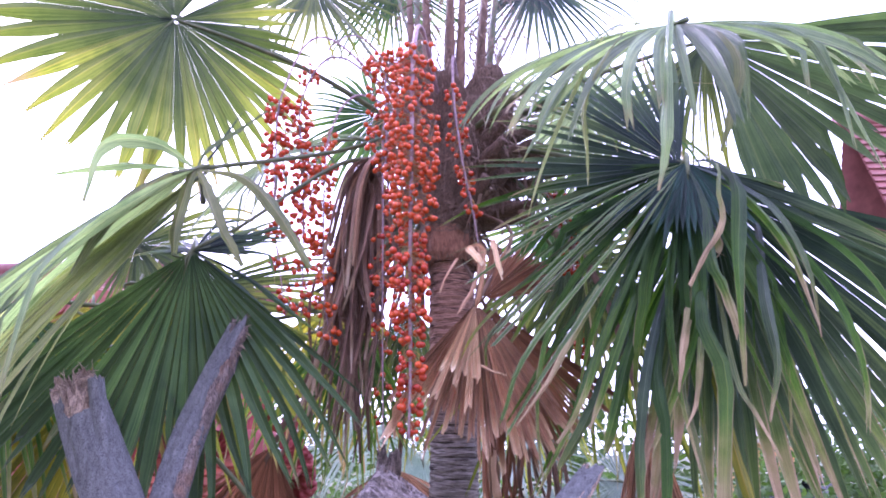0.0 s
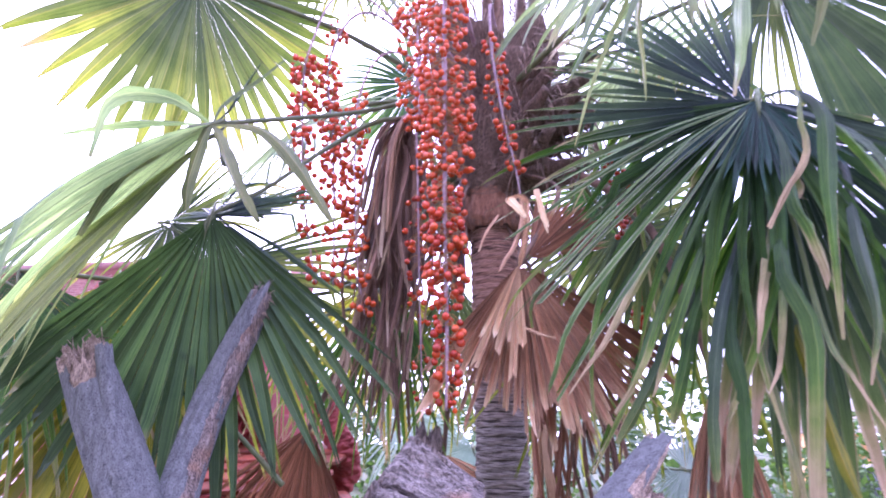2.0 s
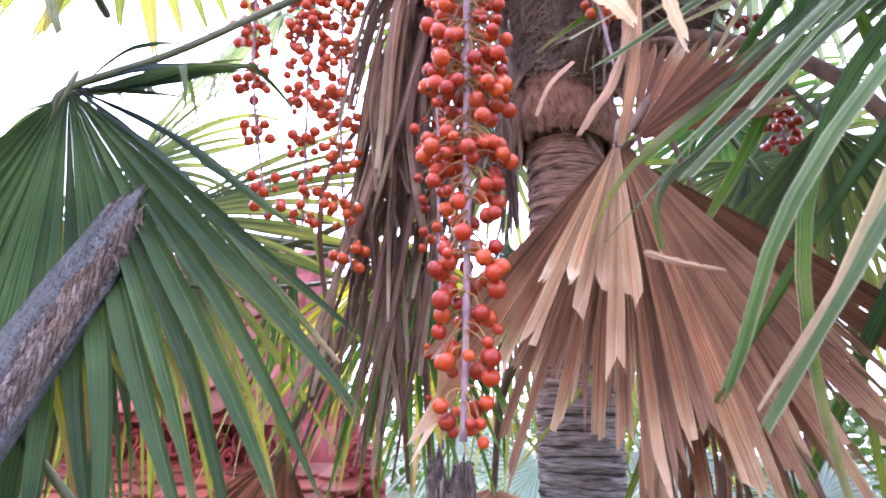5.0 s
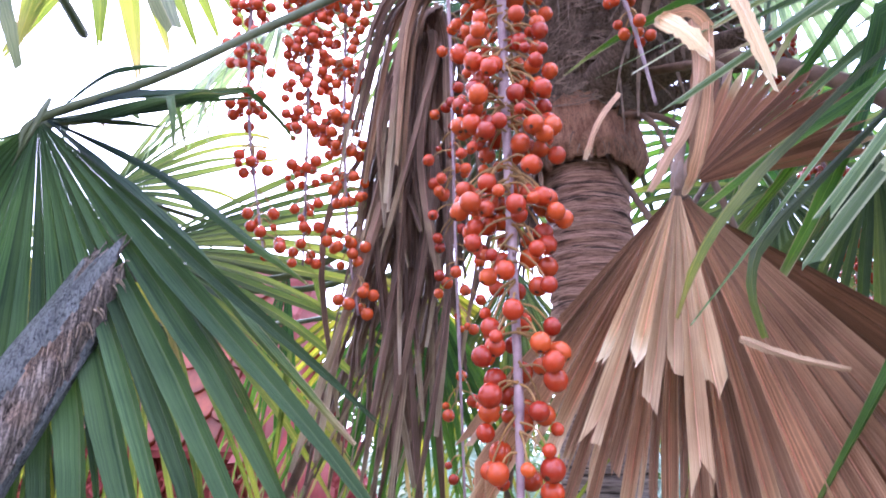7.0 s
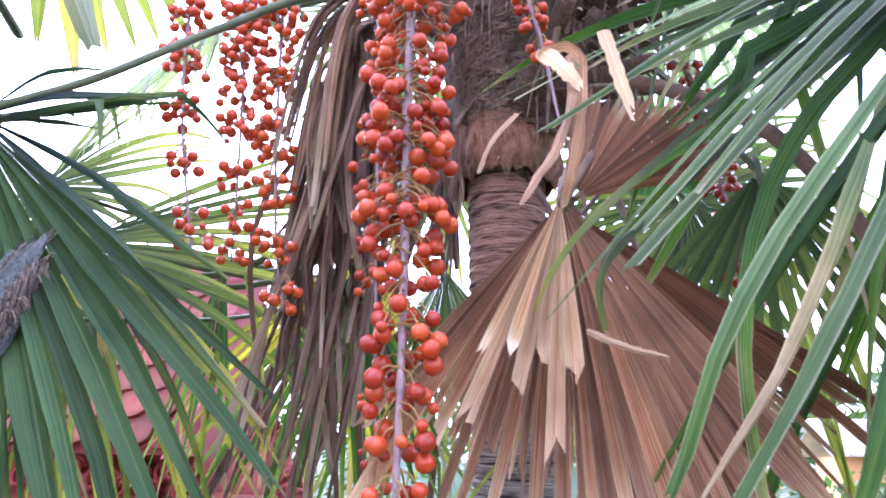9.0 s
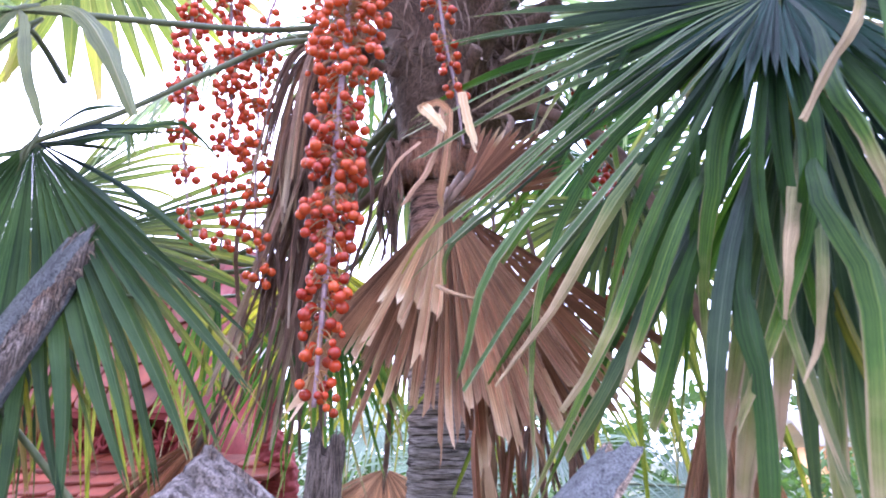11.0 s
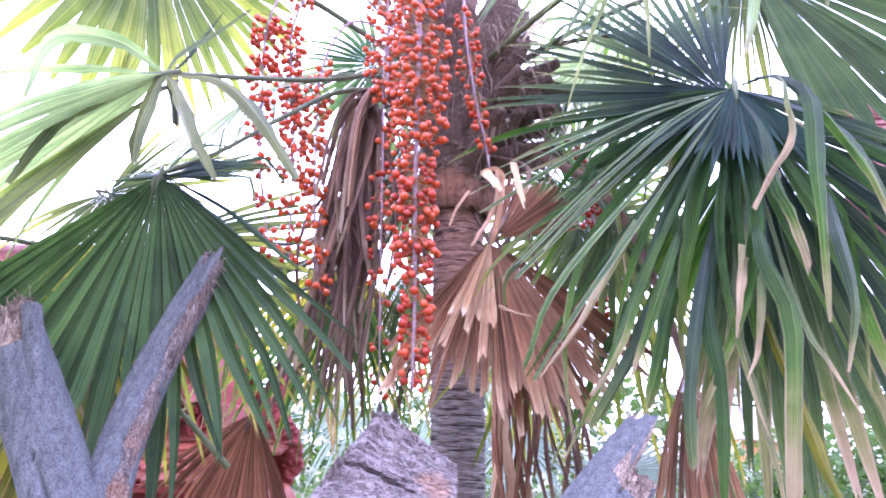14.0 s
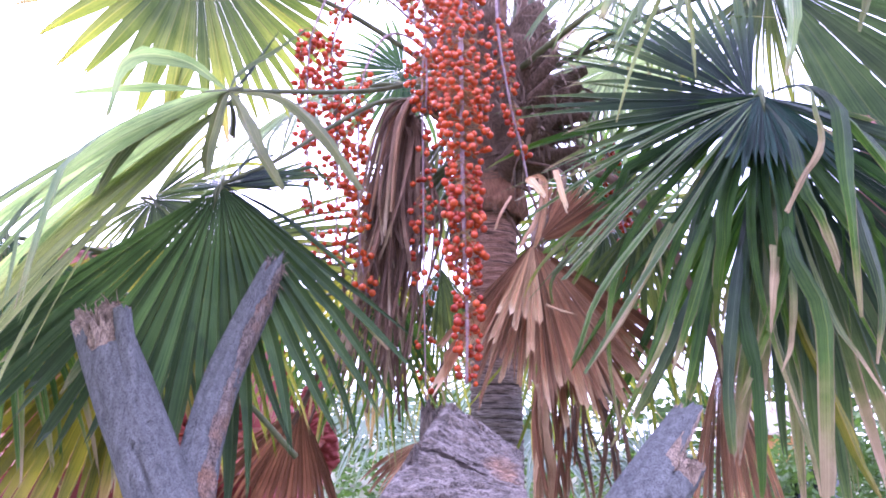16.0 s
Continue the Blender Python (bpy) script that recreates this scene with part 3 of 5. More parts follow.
tiled_slope("upper_roof", -2.05, -1.06, 2.88, 1.735, 3.14, 2.30)
tiled_slope("lower_roof", -2.05, -0.72, 2.55, 1.44, 2.97, 1.59)
sh = Shape()
sh.grid([[(-2.05, 3.15, 2.29), (-1.06, 3.15, 2.29)], [(-2.05, 3.72, 1.72), (-1.06, 3.72, 1.72)]])
sh.grid([[(-1.10, 2.93, 1.72), (-1.10, 3.68, 1.72)], [(-1.10, 3.14, 2.27), (-1.10, 3.16, 2.27)]])
sh.grid([[(-2.02, 2.93, 1.72), (-2.02, 3.68, 1.72)], [(-2.02, 3.14, 2.27), (-2.02, 3.16, 2.27)]])
part("gable_wall", sh, RED_PAINT, shrine, "red plaster gable and rear slope", False)
sh = Shape()
sh.box((-2.16, 3.02, 1.398), (-0.97, 3.66, 1.56), chamfer=0.01)
part("upper_wall", sh, RED_PAINT, shrine)
# gable board with a wavy edge
sh = Shape()
rows = []
for k in range(25):
    f = k / 24
    y, z = 2.86 + 0.30 * f, 1.70 + 0.66 * f
    wv = 0.014 * math.sin(f * 26)
    rows.append([(-1.065, y - 0.015 + wv, z), (-0.985, y - 0.03 + wv, z + 0.01), (-0.975, y - 0.02 + wv, z + 0.01), (-0.975, y + 0.09, z + 0.01), (-1.06, y + 0.09, z)])
sh.grid(rows, True)
part("gable_board", sh, PINK_PAINT, shrine, "faded pink-red plaster gable edge", False)

# the roof finial at the end of the lower tier: a curling scaled body of plaster
sh = Shape()
pts = curve([(-0.73, 2.97, 1.44), (-0.695, 2.96, 1.53), (-0.72, 2.96, 1.61), (-0.765, 2.97, 1.68), (-0.765, 2.98, 1.75), (-0.735, 3.0, 1.83)], 180)
rad = [float(np.interp(i / 180, (0, 0.2, 0.45, 0.65, 0.85, 1.0), (0.062, 0.066, 0.056, 0.042, 0.036, 0.010))) for i in range(181)]
sh.tube(pts, rad, 48, 0.8, wob=lambda p, q, f: 0.45 * abs(noise.noise((p + q * 0.05) * 34)) + 0.30 * abs(noise.noise((p + q * 0.05) * 75)) - 0.12)
part("finial", sh, RED_PAINT, shrine, "dark red scaled plaster finial")
for k in range(2):
    sh = Shape()
    c = Vector((-0.70 + 0.055 * k, 2.86 - 0.01 * k, 1.455 - 0.02 * k))
    sh.grid([[c + Vector((0.06 * u - 0.05, 0.10 * v - 0.05, 0.018 * (1 - (2 * u - 1) ** 2) - 0.03 * u)) for u in np.linspace(0, 1.6, 9)] for v in np.linspace(0, 1, 5)])
    part("end_tile", sh, TILE, shrine, "curved end tile")

# ---- pruned tree in front ----
pruned = thing("pruned_tree", (-0.12, 1.2, 0), "dead pruned tree with blue-grey bark and broken, cut limbs", "tree stump")


def limb(name, points, radii, seed, material, jag=0.03, rings=150, sides=72, flat=1.0, label="", rough=0.10, cut=None, top_material=None, cracks=0.06, splinters=0, gash=False, bare=None, prongs=(), ridge=None):
    """A rough limb whose upper end is broken off or sawn."""
    rg = random.Random(seed)
    off = Vector((rg.uniform(0, 50), rg.uniform(0, 50), rg.uniform(0, 50)))
    pts = curve(points, rings)
    rad = [np.interp(i / rings, np.linspace(0, 1, len(radii)), radii) for i in range(rings + 1)]
    d_end = (pts[-1] - pts[-4]).normalized()
    rows, up, stripped = [], None, []
    for i, p in enumerate(pts):
        d = (pts[min(i + 1, rings)] - pts[max(i - 1, 0)]).normalized()
        up = up if up is not None else d.orthogonal().normalized()
        up = (up - d * up.dot(d)).normalized()
        sd_ = d.cross(up)
        row = []
        for j in range(sides):
            a = 2 * math.pi * j / sides
            q = up * math.cos(a) * flat + sd_ * math.sin(a)
            k = Vector((math.cos(a) * 1.6, math.sin(a) * 1.6, i / rings * 3.0)) + off
            r = rad[i] * (1 + rough * noise.noise(k) + 0.5 * rough * noise.noise(Vector((math.cos(a) * 6, math.sin(a) * 6, i / rings * 4)) + off) + 0.25 * rough * noise.noise(Vector((math.cos(a) * 19, math.sin(a) * 19, i / rings * 9)) + off))
            crack = abs(noise.noise(Vector((math.cos(a) * 2.6, math.sin(a) * 2.6, i / rings * 1.6)) + off * 1.7) + 0.15 * noise.noise(Vector((math.cos(a) * 9, math.sin(a) * 9, i / rings * 14)) + off))
            r -= rad[i] * cracks * 2.2 * max(0.0, 1 - crack / 0.035)
            shed = noise.noise(Vector((math.cos(a) * 1.1, math.sin(a) * 1.1, i / rings * 2.2)) + off * 2.3)
            r -= rad[i] * cracks * min(1.0, max(0.0, (shed - 0.22) / 0.03))
            gone = False
            if bare:
                way, edge, low, high = bare
                gone = q.dot(Vector(way).normalized()) + 0.16 * noise.noise(Vector((j * 0.25, i * 0.10, 3)) + off) + 0.25 * noise.noise(Vector((j * 0.06, i * 0.03, 8)) + off) > edge and low < i / rings <= high
            stripped.append(gone)
            r *= 0.93 if gone else 1.0
            v = p + q * r
            start = 0.5 if ridge else 0.85
            if i > rings * start:
                g = (i / rings - start) / (1 - start)
                lift = jag * (noise.noise(Vector((math.cos(a) * 2.2, math.sin(a) * 2.2, 9)) + off) + 0.7 * noise.noise(Vector((math.cos(a) * 9, math.sin(a) * 9, 4)) + off))
                v = v + d_end * lift * g
                for way, edge, height in prongs:
                    lift += height * min(1.0, max(0.0, (q.dot(Vector(way).normalized()) - edge) / 0.12))
                    v = v + d_end * height * min(1.0, max(0.0, (q.dot(Vector(way).normalized()) - edge) / 0.12)) * g
                if ridge is not None:
                    w = q * r
                    v = v + d_end * g * (-ridge[1] * max(0.0, w.x - ridge[0]) - ridge[2] * max(0.0, ridge[0] - w.x) + ridge[3] * w.y)
                if cut is not None:
                    v = v + d_end * g * (q * r).dot(Vector(cut))
            row.append(v)
        rows.append(row)
    s = Shape()
    o = s.grid(rows, True)
    body = part(name, s, material, pruned, label)
    if bare:
        body.data.materials.append(TORN_WOOD if top_material is TORN_WOOD else OLD_WOOD)
        body.data.polygons.foreach_set("material_index", np.array([int(g) for g in stripped[:rings * sides]], dtype=np.int32))
    # the broken or sawn face, a little sunk
    t = Shape()
    last = rows[-1]
    c = sum(last, Vector()) / sides
    inner = []
    steps_ = (1.0, 0.94, 0.88, 0.8, 0.72, 0.64, 0.56, 0.48, 0.4, 0.32, 0.24, 0.16, 0.08)
    for m_ in steps_:
        row = []
        for v in last:
            q = c + (v - c) * m_
            deep = jag * 0.35 * (1 - m_) - (0.45 * jag * noise.noise(q * 45 + off) + 0.25 * jag * noise.noise(Vector((q.x * 160, q.y * 40, q.z * 40)) + off)) * (1.0 if m_ < 1 else 0)
            if gash and m_ < 0.95:
                w = q - c
                deep += 0.028 * max(0.0, 1 - abs(w.y + 0.036 + 0.006 * noise.noise(q * 40)) / 0.007)
            row.append(q - d_end * deep)
        inner.append(row)
    oo = t.grid(inner, True)
    n0 = oo + (len(steps_) - 1) * sides
    t.fan(list(range(n0, n0 + sides)), c - d_end * jag * 0.3)
    part("broken_end", t, top_material or OLD_WOOD, body, "", False)
    for k in range(splinters):
        a = rg.uniform(0, 6.28)
        base_ = c + (last[int(a / 6.2832 * sides) % sides] - c) * rg.uniform(0.45, 0.97) - d_end * 0.015
        u = Shape()
        u.tube([base_, base_ + d_end * rg.uniform(0.015, 0.03), base_ + d_end * rg.uniform(0.03, 0.055) + Vector((rg.uniform(-0.022, 0.022), rg.uniform(-0.022, 0.022), rg.uniform(-0.01, 0.0)))], [rg.uniform(0.003, 0.007), 0.003, 0.0006], 5, 0.4)
        part("splinter", u, top_material or OLD_WOOD, body)
    return body


limb("stem", [(-0.12, 1.2, -0.05), (-0.10, 1.2, 0.5), (-0.09, 1.22, 1.0), (-0.08, 1.25, 1.1)], [0.20, 0.16, 0.15, 0.14], 1, LOG, 0.02)
limb("limb", [(-0.12, 1.22, 0.95), (-0.30, 1.32, 1.20), (-0.50, 1.40, 1.475), (-0.60, 1.41, 1.64), (-0.664, 1.41, 1.755)], [0.09, 0.07, 0.050, 0.045, 0.041], 2, LOG, 0.035, label="limb with a splintered top", splinters=9,
     cut=(-0.3, 0.9, 0), top_material=TORN_WOOD, cracks=0.07, bare=((0.55, -0.8, 0.3), 0.62, 0.86, 1.0), rough=0.08)
limb("limb", [(-0.545, 1.40, 1.52), (-0.575, 1.395, 1.64), (-0.600, 1.395, 1.72), (-0.611, 1.395, 1.762)], [0.018, 0.021, 0.021, 0.018], 22, LOG, 0.012, rings=60, sides=36, flat=0.7, label="slab of bark standing beside a splintered top", cracks=0.03, top_material=TORN_WOOD)
limb("limb", [(-0.44, 1.37, 1.38), (-0.475, 1.45, 1.52), (-0.49, 1.54, 1.66), (-0.47, 1.60, 1.80), (-0.452, 1.645, 1.90)], [0.036, 0.034, 0.032, 0.030, 0.026], 3, LOG, 0.03, label="thin forked limb with a strip of cracked brown wood", cracks=0.08, splinters=22,
     bare=((0.92, -0.35, -0.1), 0.80, 0.1, 1.0))

# frayed fibres along the cracked side of the thin limb
rng = random.Random(61)
thin = pruned.children[-1] if pruned.children[-1].name.startswith("limb") else pruned
for k in range(16):
    f = rng.uniform(0.0, 1.0)
    base_ = Vector((-0.472, 1.592, 1.785)).lerp(Vector((-0.452, 1.645, 1.895)), f) + Vector((0.021, -0.010, 0)) * (1 - 0.3 * f)
    out = Vector((rng.uniform(0.3, 1.0), rng.uniform(-0.8, 0.1), rng.uniform(-0.5, 0.6))).normalized() * rng.uniform(0.012, 0.034)
    sh = Shape()
    sh.tube(curve([base_ - out * 0.4, base_ + out * 0.5 + Vector((0, 0, 0.004)), base_ + out + Vector((0, 0, -rng.uniform(0, 0.014)))], 6), [0.0026, 0.0024, 0.002, 0.0017, 0.0013, 0.001, 0.0005], 5, 0.5)
    part("splinter", sh, TORN_WOOD, thin)


def split_stub():
    """A thick stub, broken along its grain: a slanting torn face with a crack, and rough sides."""
    a, b, c, d = Vector((-0.072, 1.38, 1.624)), Vector((0.036, 1.38, 1.556)), Vector((0.045, 1.22, 1.44)), Vector((-0.172, 1.25, 1.45))
    n, off = 80, Vector((3.1, 7.7, 1.3))
    up = (b - a).cross(d - a).normalized()
    up = up if up.z > 0 else -up
    face = []
    for k in range(n + 1):
        v = k / n
        row = []
        for m in range(n + 1):
            u = m / n
            p = a.lerp(b, u).lerp(d.lerp(c, u), v)
            h = 0.006 * noise.noise(Vector((u * 2.5, v * 14, 1)) + off) + 0.0035 * noise.noise(Vector((u * 6, v * 45, 2)) + off) + 0.0015 * noise.noise(Vector((u * 30, v * 60, 5)) + off)
            h += 0.016 * noise.noise(Vector((u * 9, v * 8, 4)) + off) * max(0.0, 1 - u / 0.28)
            line = v - 0.36 - 0.06 * u - 0.015 * noise.noise(Vector((u * 8, 0, 9)) + off)
            h -= 0.050 * max(0.0, 1 - abs(line) / 0.026) * min(1.0, u * 6) * min(1.0, max(0.0, 0.72 - u) * 8)
            h += (0.010 if line > 0 else 0.0) + 0.006 * math.floor(3 * noise.noise(Vector((u * 2.2, v * 5, 11)) + off)) / 2
            row.append(p + up * h)
        face.append(row)
    rim = face[0] + [r[-1] for r in face[1:]] + face[-1][-2::-1] + [r[0] for r in face[-2:0:-1]]
    foot = Vector((-0.07, 1.25, 0.98))
    mid = sum(rim, Vector()) / len(rim)
    rows = []
    for k in range(41):
        f = k / 40
        row = []
        for q in rim:
            w = Vector((q.x - mid.x, q.y - mid.y, 0))
            p = Vector((q.x, q.y, q.z)).lerp(foot + w * 1.25, f)
            g = 0.010 * noise.noise(Vector((q.x * 60, q.y * 60, p.z * 6)) + off) + 0.006 * noise.noise(Vector((q.x * 150, q.y * 150, p.z * 12)) + off)
            row.append(p + w.normalized() * g * min(1.0, f * 8))
        rows.append(row)
    sh = Shape()
    sh.grid(rows, True)
    body = part("limb", sh, OLD_WOOD, pruned, "thick broken stub of bare grey wood")
    sh = Shape()
    sh.grid(face)
    part("broken_end", sh, SPLIT_WOOD, body, "grey split face with a dark crack", False)


split_stub()
limb("limb", [(-0.06, 1.23, 1.0), (0.05, 1.27, 1.3), (0.178, 1.32, 1.475), (0.246, 1.38, 1.548)], [0.08, 0.052, 0.048, 0.046], 5, LOG, 0.040, flat=0.75, label="leaning limb with a split end and bare brown wood", cracks=0.10, splinters=3,
     prongs=(((-0.85, -0.15, 0.4), 0.05, 0.085),), bare=((0.40, -0.70, 0.55), 0.62, 0.86, 1.0), top_material=TORN_WOOD)
limb("limb", [(-0.13, 1.75, 0.9), (-0.15, 1.88, 1.4), (-0.152, 1.9, 1.63)], [0.03, 0.03, 0.03], 6, OLD_WOOD, 0.04, label="short dark stub")

# ---- the palm ----
palm = thing("palm_tree", (-0.02, 2.2, 0), "fan palm with hanging bunches of orange-red berries and dead leaves", "palm tree")
sh = Shape()
rows = []
for i in range(520):
    z = 2.30 * i / 519
    cx, cy = -0.02 - 0.016 * max(0, (z - 1.6) / 0.6), 2.2
    rows_r = 0.074 - 0.008 * z / 2.2
    ring = []
    for j in range(56):
        a = 2 * math.pi * j / 56
        w = z + 0.010 * noise.noise(Vector((math.cos(a) * 1.3, math.sin(a) * 1.3, z * 5)))
        k = (w / 0.021) % 1.0
        ridge = 0.0048 * (1 - k) ** 2 + 0.0012 * noise.noise(Vector((math.cos(a) * 5, math.sin(a) * 5, z * 160))) - 0.0028 * (noise.noise(Vector((math.cos(a) * 3, math.sin(a) * 3, z * 75))) > 0.38)
        r = rows_r + ridge + 0.003 * noise.noise(Vector((math.cos(a), math.sin(a), z * 4)))
        ring.append((cx + r * math.cos(a), cy + r * math.sin(a), z))
    rows.append(ring)
sh.grid(rows, True)
part("trunk", sh, TRUNK, palm, "ringed brown-grey palm trunk")

CROWN = Vector((-0.05, 2.22, 2.45))
rng = random.Random(21)
# a torn collar of sheath fibre under the crown: orange-brown below, dark and woven above
for low, high, prof, m, name in ((2.186, 2.315, ((0, 0.084), (0.2, 0.098), (0.5, 0.094), (1, 0.084)), SHEATH, "reddish torn collar of leaf sheath"),
                                 (2.298, 2.52, ((0, 0.088), (0.3, 0.096), (0.7, 0.115), (1, 0.135)), SHEATH_OLD, "dark woven leaf sheath")):
    s = Shape()
    rows = []
    for i in range(31):
        f = i / 30
        row = []
        for j in range(120):
            a = 2 * math.pi * j / 120
            c = Vector((math.cos(a), math.sin(a), 0))
            edge = (0.016 * noise.noise(Vector((c.x * 3, c.y * 3, low * 9))) + 0.010 * noise.noise(Vector((c.x * 11, c.y * 11, low * 5))) + 0.006 * noise.noise(Vector((c.x * 40, c.y * 40, 3)))) * (1 - f) ** 2
            z = low + (high - low) * f + edge
            r = float(np.interp(f, [q[0] for q in prof], [q[1] for q in prof])) + 0.011 * noise.noise(Vector((c.x * 3.5, c.y * 3.5, z * 9))) + 0.003 * noise.noise(Vector((c.x * 16, c.y * 16, z * 60)))
            row.append((-0.037 + c.x * r, 2.2 + c.y * r, z))
        rows.append(row)
    s.grid(rows, True)
    ob = part("leaf_sheath", s, m, palm, name)
    md = ob.modifiers.new("thickness", "SOLIDIFY")
    md.thickness, md.offset = 0.004, 1.0
# overlapping leaf bases
for k in range(15):
    a = k * 2.4 + 0.4
    z0 = 2.31 + 0.016 * k
    s = Shape()
    rows = []
    for i in range(15):
        f = i / 14
        z = z0 + f * 0.34
        half = 1.15 * (1 - f) ** 0.7 + 0.12
        r = 0.083 + 0.012 * f + 0.085 * f * f + 0.0015 * k + (0.009 if k < 6 else 0.0)
        rows.append([(-0.037 + (r + 0.004 * noise.noise(Vector((t * 9, z * 30, k)))) * math.cos(a + t), 2.2 + (r + 0.004 * noise.noise(Vector((t * 9, z * 30, k + 5)))) * math.sin(a + t), z - 0.05 * abs(t / half) ** 2 * (1 - f)) for t in np.linspace(-half, half, 13)])
    s.grid(rows)
    ob = part("leaf_base", s, SHEATH_OLD, palm)
    md = ob.modifiers.new("thickness", "SOLIDIFY")
    md.thickness, md.offset = 0.006, 1.0
# ragged fibre and shreds round the crown
s = Shape()
for k in range(1300):
    a, z = rng.uniform(0, 6.28), rng.uniform(2.42, 3.15)
    r = rng.uniform(0.09, 0.20) + 0.10 * max(0, math.cos(a)) * rng.random()
    p = Vector((-0.04 + r * math.cos(a), 2.2 + r * math.sin(a), z))
    d = Vector((math.cos(a) * rng.uniform(0.2, 1.2), math.sin(a) * rng.uniform(0.2, 1.2), rng.uniform(-1.0, 0.8))).normalized()
    w = d.orthogonal().normalized() * rng.uniform(0.0008, 0.004)
    ln = rng.uniform(0.05, 0.20)
    row = []
    for i in range(7):
        row.append((p - w * (1 - i / 7), p + w * (1 - i / 7)))
        d = (d + DOWN * 0.28 + Vector((rng.uniform(-0.2, 0.2), rng.uniform(-0.2, 0.2), 0))).normalized()
        p = p + d * ln / 6
    s.grid(row)
for k in range(110):
    a, z = rng.uniform(0, 6.28), rng.uniform(2.19, 2.24)
    p = Vector((-0.036 + 0.101 * math.cos(a), 2.2 + 0.101 * math.sin(a), z))
    d = Vector((rng.uniform(-0.5, 0.5) + 0.3 * math.cos(a), rng.uniform(-0.5, 0.5) + 0.3 * math.sin(a), -1)).normalized()
    w = Vector((-math.sin(a), math.cos(a), 0)) * rng.uniform(0.0004, 0.0014)
    ln = rng.uniform(0.015, 0.05)
    row = []
    for i in range(5):
        row.append((p - w * (1 - i / 5), p + w * (1 - i / 5)))
        d = (d + DOWN * 0.2 + Vector((rng.uniform(-0.3, 0.3), rng.uniform(-0.3, 0.3), 0))).normalized()
        p = p + d * ln / 4
    s.grid(row)
for k in range(620):
    a, z, up, turn = rng.uniform(0, 6.28), rng.uniform(2.27, 2.50), rng.uniform(0.02, 0.10), rng.uniform(0.6, 1.2) * (1 if k % 6 else -1)
    row, w = [], rng.uniform(0.0004, 0.0011)
    for i in range(8):
        f = i / 7
        b, r = a + turn * f, 0.100 + 0.16 * max(0.0, z - 2.30) + rng.uniform(-0.001, 0.004)
        p = Vector((-0.037 + r * math.cos(b), 2.2 + r * math.sin(b), z + up * f * f))
        row.append((p - Vector((0, 0, w)), p + Vector((0, 0, w))))
    s.grid(row)
ob = part("fibre", s, FIBRE, palm, "ragged dry fibre")
ob["kind"] = "stuff"
# old leaf boots that stand out from the crown, with dark shreds between them
for k in range(16):
    a = -1.15 + 0.115 * k + rng.uniform(-0.1, 0.1)
    z = 2.30 + 0.30 * ((k * 7) % 16) / 16
    e = Vector((math.cos(a), math.sin(a), 0))
    c0 = Vector((-0.04, 2.2, z))
    s = Shape()
    ln = rng.uniform(0.16, 0.27)
    s.tube(curve([c0 + e * 0.05, c0 + e * (0.05 + ln * 0.45) + Vector((0, 0, 0.02)), c0 + e * (0.05 + ln) + Vector((0, 0, rng.uniform(0.02, 0.10)))], 14), [0.042 - 0.0020 * i for i in range(15)], 12, 0.5,
           wob=lambda p, q, f: 0.25 * noise.noise((p + q * 0.03) * 45))
    boot = part("leaf_base", s, SHEATH_OLD, palm, "old dark leaf base")
    for m in range(7):
        f = rng.uniform(0.3, 1.0)
        p = c0 + e * (0.05 + ln * f) + Vector((rng.uniform(-0.02, 0.02), rng.uniform(-0.02, 0.02), 0.02))
        strip_len = rng.uniform(0.06, 0.20)
        row, d = [], Vector((rng.uniform(-0.6, 0.8), rng.uniform(-0.6, 0.3), rng.uniform(-0.6, 0.5))).normalized()
        w = Vector((rng.uniform(-1, 1), rng.uniform(-1, 1), 0)).normalized() * rng.uniform(0.002, 0.007)
        for i in range(7):
            row.append((p - w * (1 - i / 8), p + w * (1 - i / 8)))
            d = (d + DOWN * 0.35).normalized()
            p = p + d * strip_len / 6
        t = Shape()
        t.grid(row)
        part("shred", t, FIBRE, boot)
# standing leaf stalks in the heart of the crown
for k in range(11):
    a = k * 2.39
    s = Shape()
    top = CROWN + Vector((math.cos(a) * 0.17, math.sin(a) * 0.17, 0.95))
    s.tube(curve([CROWN + Vector((math.cos(a) * 0.06, math.sin(a) * 0.06, -0.1)), CROWN + Vector((math.cos(a) * 0.12, math.sin(a) * 0.12, 0.35)), top], 14), [0.036 - 0.0019 * i for i in range(15)], 10, 0.55, wob=lambda p, q, f: 0.2 * noise.noise((p + q * 0.03) * 30))
    part("leaf_stalk", s, DRY_STALK if k % 3 else STALK, palm)


def from_crown(hub, rise=0.05, z=0.15, behind=0.0):
    """Two points of a petiole that leaves the crown towards a hub."""
    h = Vector(hub)
    start = CROWN + Vector((0, 0, z)) + (Vector((h.x, h.y, 0)) - Vector((CROWN.x, CROWN.y, 0))).normalized() * 0.07
    return [start, start.lerp(h, 0.5) + Vector((0, behind, rise))]


